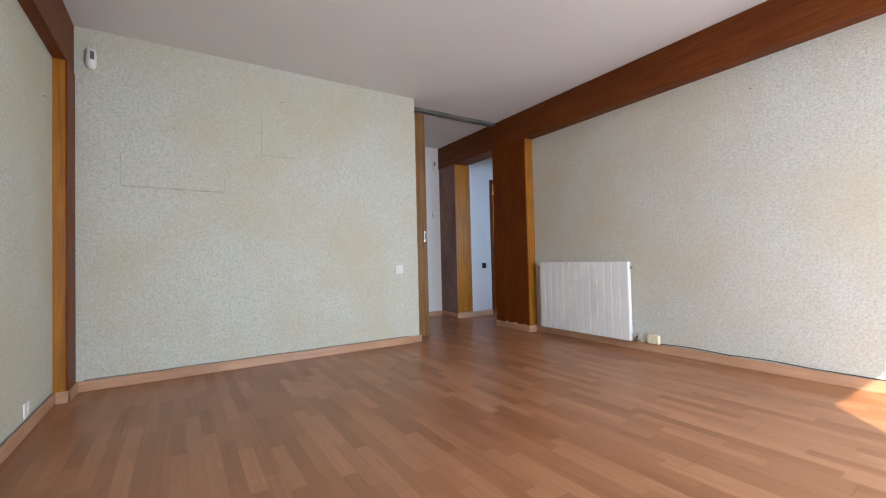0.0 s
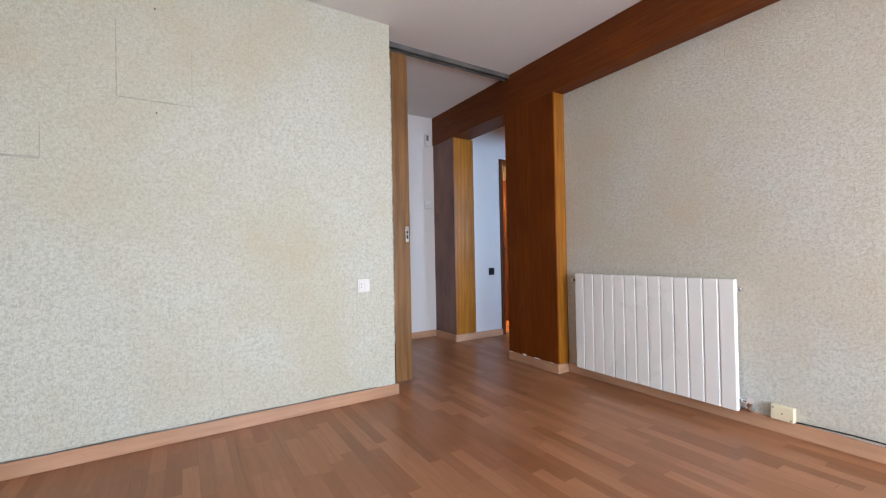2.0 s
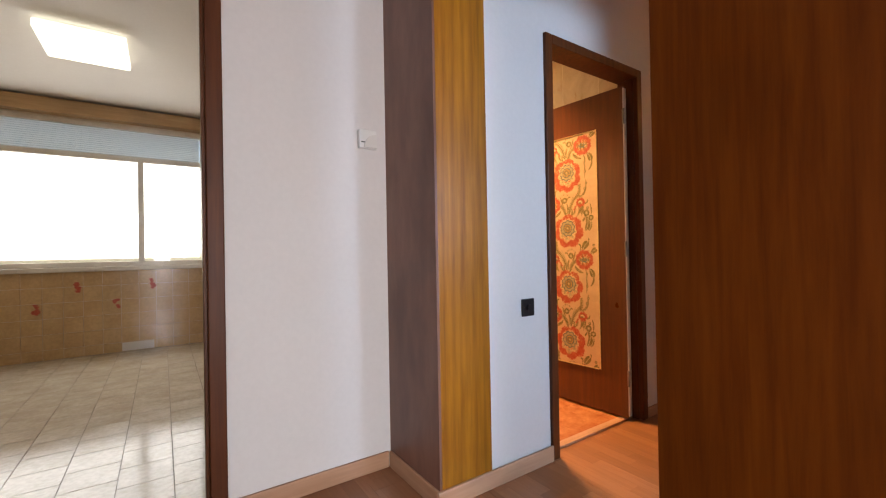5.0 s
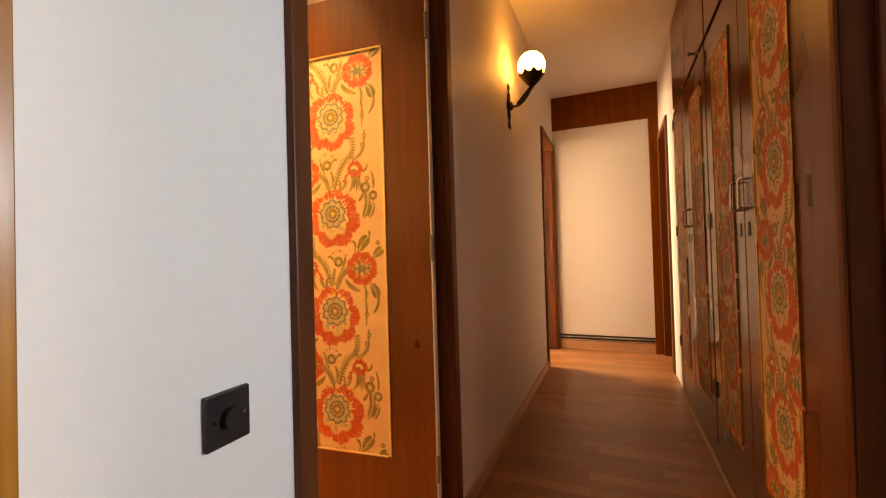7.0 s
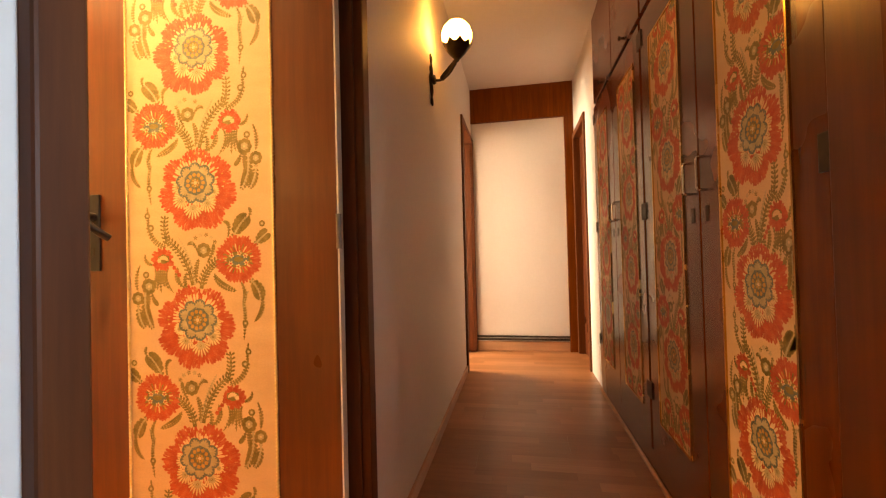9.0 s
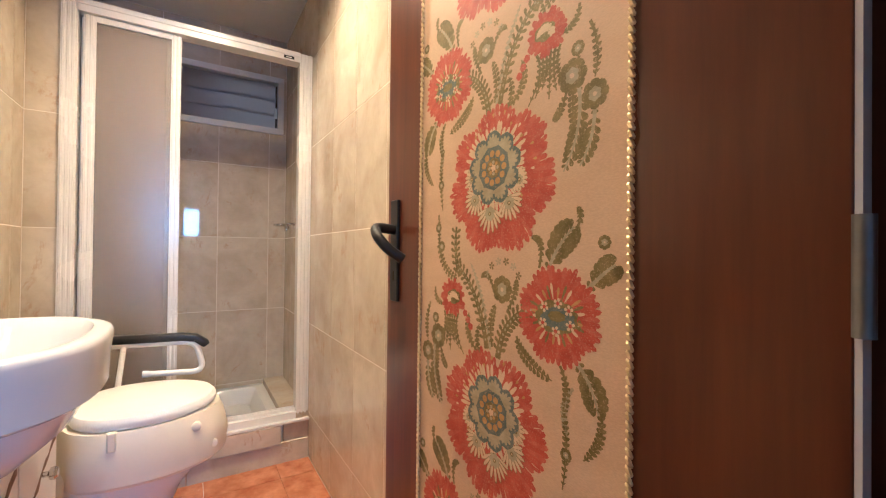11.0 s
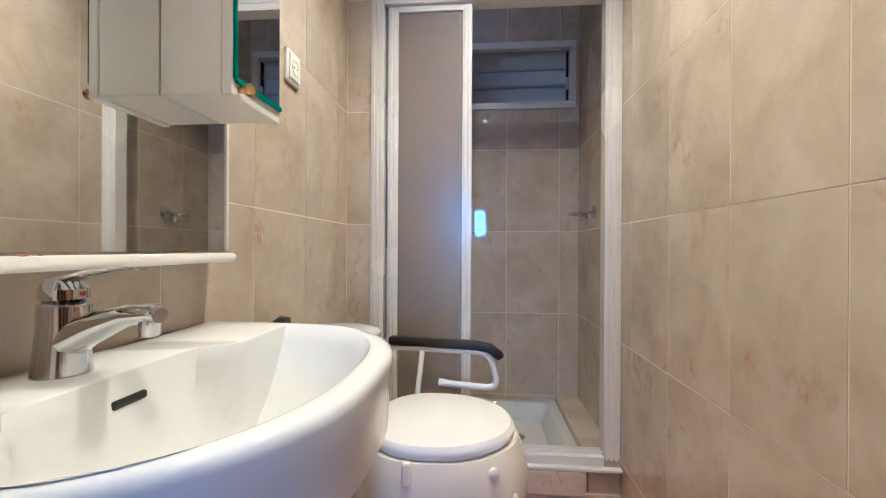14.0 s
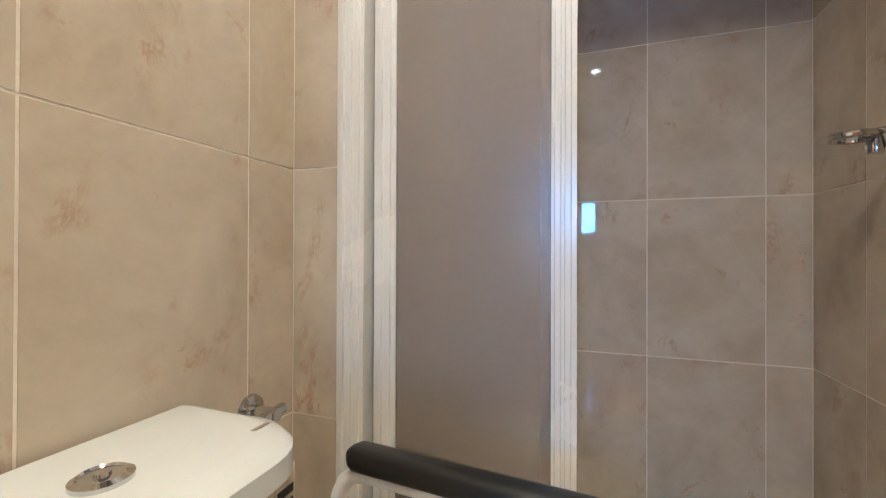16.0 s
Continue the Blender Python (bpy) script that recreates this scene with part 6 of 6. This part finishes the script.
part("stud", lathe([(0.012, -0.034), (0.014, -0.02), (0.010, 0.0)], (4.590, 7.338, 1.170), 2, 14), CHROME, sd, smooth=True)

bw = thing("window_3", (4.29, 7.67, 1.765), "white-framed louvred shower window with dusty grey glass", "window", kind="structure")
x0, x1, z0, z1 = 3.955, 4.622, 1.765, 2.126
for span in ((x0, x1, 7.652, 7.70, z0, z0 + 0.036), (x0, x1, 7.652, 7.70, z1 - 0.036, z1), (x0, x0 + 0.036, 7.652, 7.70, z0 + 0.036, z1 - 0.036), (x1 - 0.036, x1, 7.652, 7.70, z0 + 0.036, z1 - 0.036)):
    part("window_frame", boxes(span, bevel=0.003), ALU_WHITE, bw)
for k in range(3):
    z = z0 + 0.04 + 0.094 * k
    bm = loft([[Vector((x, 7.690 + dy + t, z + dz)) for dy, dz, t in ((0.0, -0.012, 0.0), (0.016, 0.102, 0.0), (0.016, 0.102, 0.004), (0.0, -0.012, 0.004))] for x in (x0 + 0.040, x1 - 0.046)])
    part("louvre", bm, LOUVRE, bw)
part("louvre_clip", boxes((x1 - 0.046, x1 - 0.038, 7.672, 7.700, z0 + 0.05, z1 - 0.05), bevel=0.001), IRON, bw)
part("crank_lever", boxes((x1 - 0.055, x1 - 0.040, 7.658, 7.668, z0 + 0.10, z0 + 0.165), bevel=0.003), WHITE_PLASTIC, bw)
S("wall_air_shaft", boxes((3.6, 4.9, 8.3, 8.4, 1.2, 3.2), (3.6, 3.7, 7.78, 8.3, 1.2, 3.2), (4.9, 5.0, 7.78, 8.4, 1.2, 3.2), (3.6, 4.9, 7.78, 8.3, 1.1, 1.2)), surface("shaft_render", (0.30, 0.29, 0.28), (0.40, 0.39, 0.37), 2), "grey rendered air shaft outside the shower window", "wall")
S("trim_ceiling_brown", boxes((3.686, 3.712, 6.2, 7.66, BZ - 0.035, BZ), bevel=0.004), FRAME_WOOD, "dark brown strip along the bathroom ceiling", "trim")
for x, y in ((4.175, 5.53), (4.20, 6.32)):
    dl = thing("downlight", (x, y, BZ - 0.01), "small recessed halogen downlight with a white ring", "ceiling lamp", "bathroom downlights")
    part("ring", lathe([(0.026, 0.0), (0.030, -0.006), (0.042, -0.005), (0.044, 0.0)], (x, y, BZ - 0.0005), 2, 24), WHITE_ENAMEL, dl, smooth=True)
    part("lens", lathe([(0.024, -0.003), (0.024, -0.001)], (x, y, BZ - 0.0005), 2, 20), SPOT_GLOW, dl, "lit halogen lens")

# ---- tiles and boards, piece by piece ----


def piece_mesh(name, w, h, d, mat, bev=0.0008):
    bm = boxes((0, w, 0, h, 0, d - bev))
    top = [f for f in bm.faces if f.calc_center_median().z > d - bev - 1e-5]
    r = bmesh.ops.inset_region(bm, faces=top, thickness=bev, depth=0)
    bmesh.ops.translate(bm, verts=list({v for f in top for v in f.verts}), vec=(0, 0, bev))
    bmesh.ops.recalc_face_normals(bm, faces=bm.faces)
    me = bpy.data.meshes.new(name)
    bm.to_mesh(me)
    bm.free()
    me.materials.append(mat)
    return me


MESHES = {}


def lay(parent, name, mat, m, w, h, d):
    key = (name, mat.name, round(w, 4), round(h, 4), round(d, 4))
    if key not in MESHES:
        MESHES[key] = piece_mesh(name, w, h, d, mat)
    ob = new(name, MESHES[key])
    ob.matrix_world = m
    ob.parent = parent
    return ob


def frame_of(origin, right, up):
    """A matrix whose x runs right, y up, z out of the face."""
    r, u = Vector(right), Vector(up)
    o = r.cross(u)
    m = Matrix((r, u, o)).transposed().to_4x4()
    m.translation = origin
    return m


def tiled(parent, cols, rows, origin, right, mat, joint=0.0034, depth=0.0078, name="tile", hole=None):
    """Tiles between the given column and row lines, along right from the origin and up."""
    for a0, a1 in zip(cols, cols[1:]):
        for z0, z1 in zip(rows, rows[1:]):
            spans = [(a0, a1, z0, z1)]
            if hole:
                h = hole
                if a0 < h[1] and a1 > h[0] and z0 < h[3] and z1 > h[2]:
                    spans = [s for s in ((a0, a1, z0, h[2]), (a0, a1, h[3], z1), (a0, h[0], max(z0, h[2]), min(z1, h[3])), (h[1], a1, max(z0, h[2]), min(z1, h[3]))) if s[1] - s[0] > 0.012 and s[3] - s[2] > 0.012]
            for p, q, r, s in spans:
                lay(parent, name, mat, frame_of(Vector(origin) + Vector(right) * (p + joint / 2) + Vector((0, 0, r + joint / 2)), right, (0, 0, 1)), q - p - joint, s - r - joint, depth)


ROWS = [0.0, 0.217, 0.660, 1.103, 1.546, 1.989, BZ]
YC = [5.03, 5.194, 5.478, 5.761, 6.045, 6.328, 6.612, 6.895]
# right wall faces -x: its "right" runs towards -y
tiled(bath_right, [0.0] + [7.67 - y for y in (7.462, 7.178, 6.895, 6.612, 6.328, 6.045, 5.761, 5.478, 5.194, 5.03)], ROWS, (XR + 0.0078, 7.67, 0), (0, -1, 0), BEIGE_TILE)
tiled(bath_left, [y - 5.03 for y in YC] + [1.977], ROWS, (XL - 0.0078, 5.03, 0), (0, 1, 0), BEIGE_TILE)
tiled(bath_strip, [0.0, 0.1], ROWS, (XL + 0.001, YS + 0.0078, 0), (1, 0, 0), BEIGE_TILE)
tiled(bath_back, [0.0, 0.290, 0.573, 0.854, XR - 3.686], ROWS, (3.686, YB + 0.0078, 0), (1, 0, 0), BEIGE_TILE, hole=(0.275, 0.930, 1.77, 2.12))

bf = bpy.data.objects["floor_bathroom"]
for i in range(4):
    for j in range(7):
        w = 0.298 if i < 3 else XR - XL - 0.9 - 0.003
        lay(bf, "floor_tile", COTTO, frame_of((XL + 0.3 * i + 0.001, 5.03 + 0.3 * j + 0.001, -0.006), (1, 0, 0), (0, 1, 0)), w, 0.297, 0.006)
lay(bf, "threshold", SKIRT, frame_of((3.904, 4.99, -0.006), (1, 0, 0), (0, 1, 0)), 0.738, 0.045, 0.009)

for i in range(9):
    for j in range(18):
        lay(kitchen_floor, "floor_tile", KITCHEN_FLOOR, frame_of((0.87 + 0.2115 * i, 5.46 + 0.2075 * j + (0.10 if i % 2 else 0.0), -0.006), (1, 0, 0), (0, 1, 0)), 0.2075, 0.2035, 0.006)
kwall = bpy.data.objects["wall_kitchen_window"]
tiled(kwall, [0.155 * k for k in range(16)], [0.0, 0.10, 0.255, 0.41, 0.565, 0.72, 0.872], (0.55, 9.2, 0), (1, 0, 0), KITCHEN_TILE, 0.003, 0.006)
for x, z in ((1.595, 0.72), (1.907, 0.51), (2.229, 0.72), (1.28, 0.51)):
    bm = bmesh.new()
    g = random.Random(int(x * 100))
    for k in range(9):
        t = 2 * math.pi * k / 9
        c = Vector((x + g.uniform(-0.02, 0.02), 9.1935, z + g.uniform(-0.05, 0.05)))
        ring = [bm.verts.new(c + Vector((0.017 * math.cos(a) * (1 + 0.3 * math.sin(3 * a)), -0.0001 * k, 0.014 * math.sin(a)))) for a in [2 * math.pi * q / 12 for q in range(12)]]
        bm.faces.new(ring)
    d = link("decor_motif", bm, INK_RED, Vector((0, 0, 0)))
    d.parent = kwall

# laminate boards, laid along y
for x_first, x_last, y_a, y_b, floor in ((-1.024, 3.44, -1.25, 5.36, living_floor), (3.44, 7.66, 3.86, 4.95, corridor_floor)):
    row, x = 0, x_first
    while x < x_last - 0.01:
        w = min(0.194, x_last - x)
        y = y_a - (0.0 if row % 3 == 0 else 0.43 * (row % 3))
        while y < y_b:
            p, q = max(y, y_a), min(y + 1.29, y_b)
            if q - p > 0.02:
                lay(floor, "board", LAMINATE, frame_of((x + 0.0003, p + 0.0003, -0.009), (1, 0, 0), (0, 1, 0)), w - 0.0006, q - p - 0.0006, 0.009)
            y += 1.29
        x += 0.194
        row += 1

# the whole bathroom stands a little nearer to the door's hinge side
for ob in scene.collection.objects:
    if ob.parent is None and ob.name.split(".")[0] in {
            "floor_bathroom", "wall_bath_left", "wall_bath_right", "wall_bath_back", "wall_bath_return", "ceiling_bathroom", "washbasin", "mixer_tap",
            "vanity_unit", "wall_mirror", "bathroom_shelf", "rust_crumbs", "mirror_cabinet", "wall_socket", "toilet", "raised_toilet_seat", "stop_valve",
            "shower_enclosure", "shower_tray", "soap_dish_holder", "window_3", "wall_air_shaft", "trim_ceiling_brown", "downlight"}:
        ob.location.x += 0.025
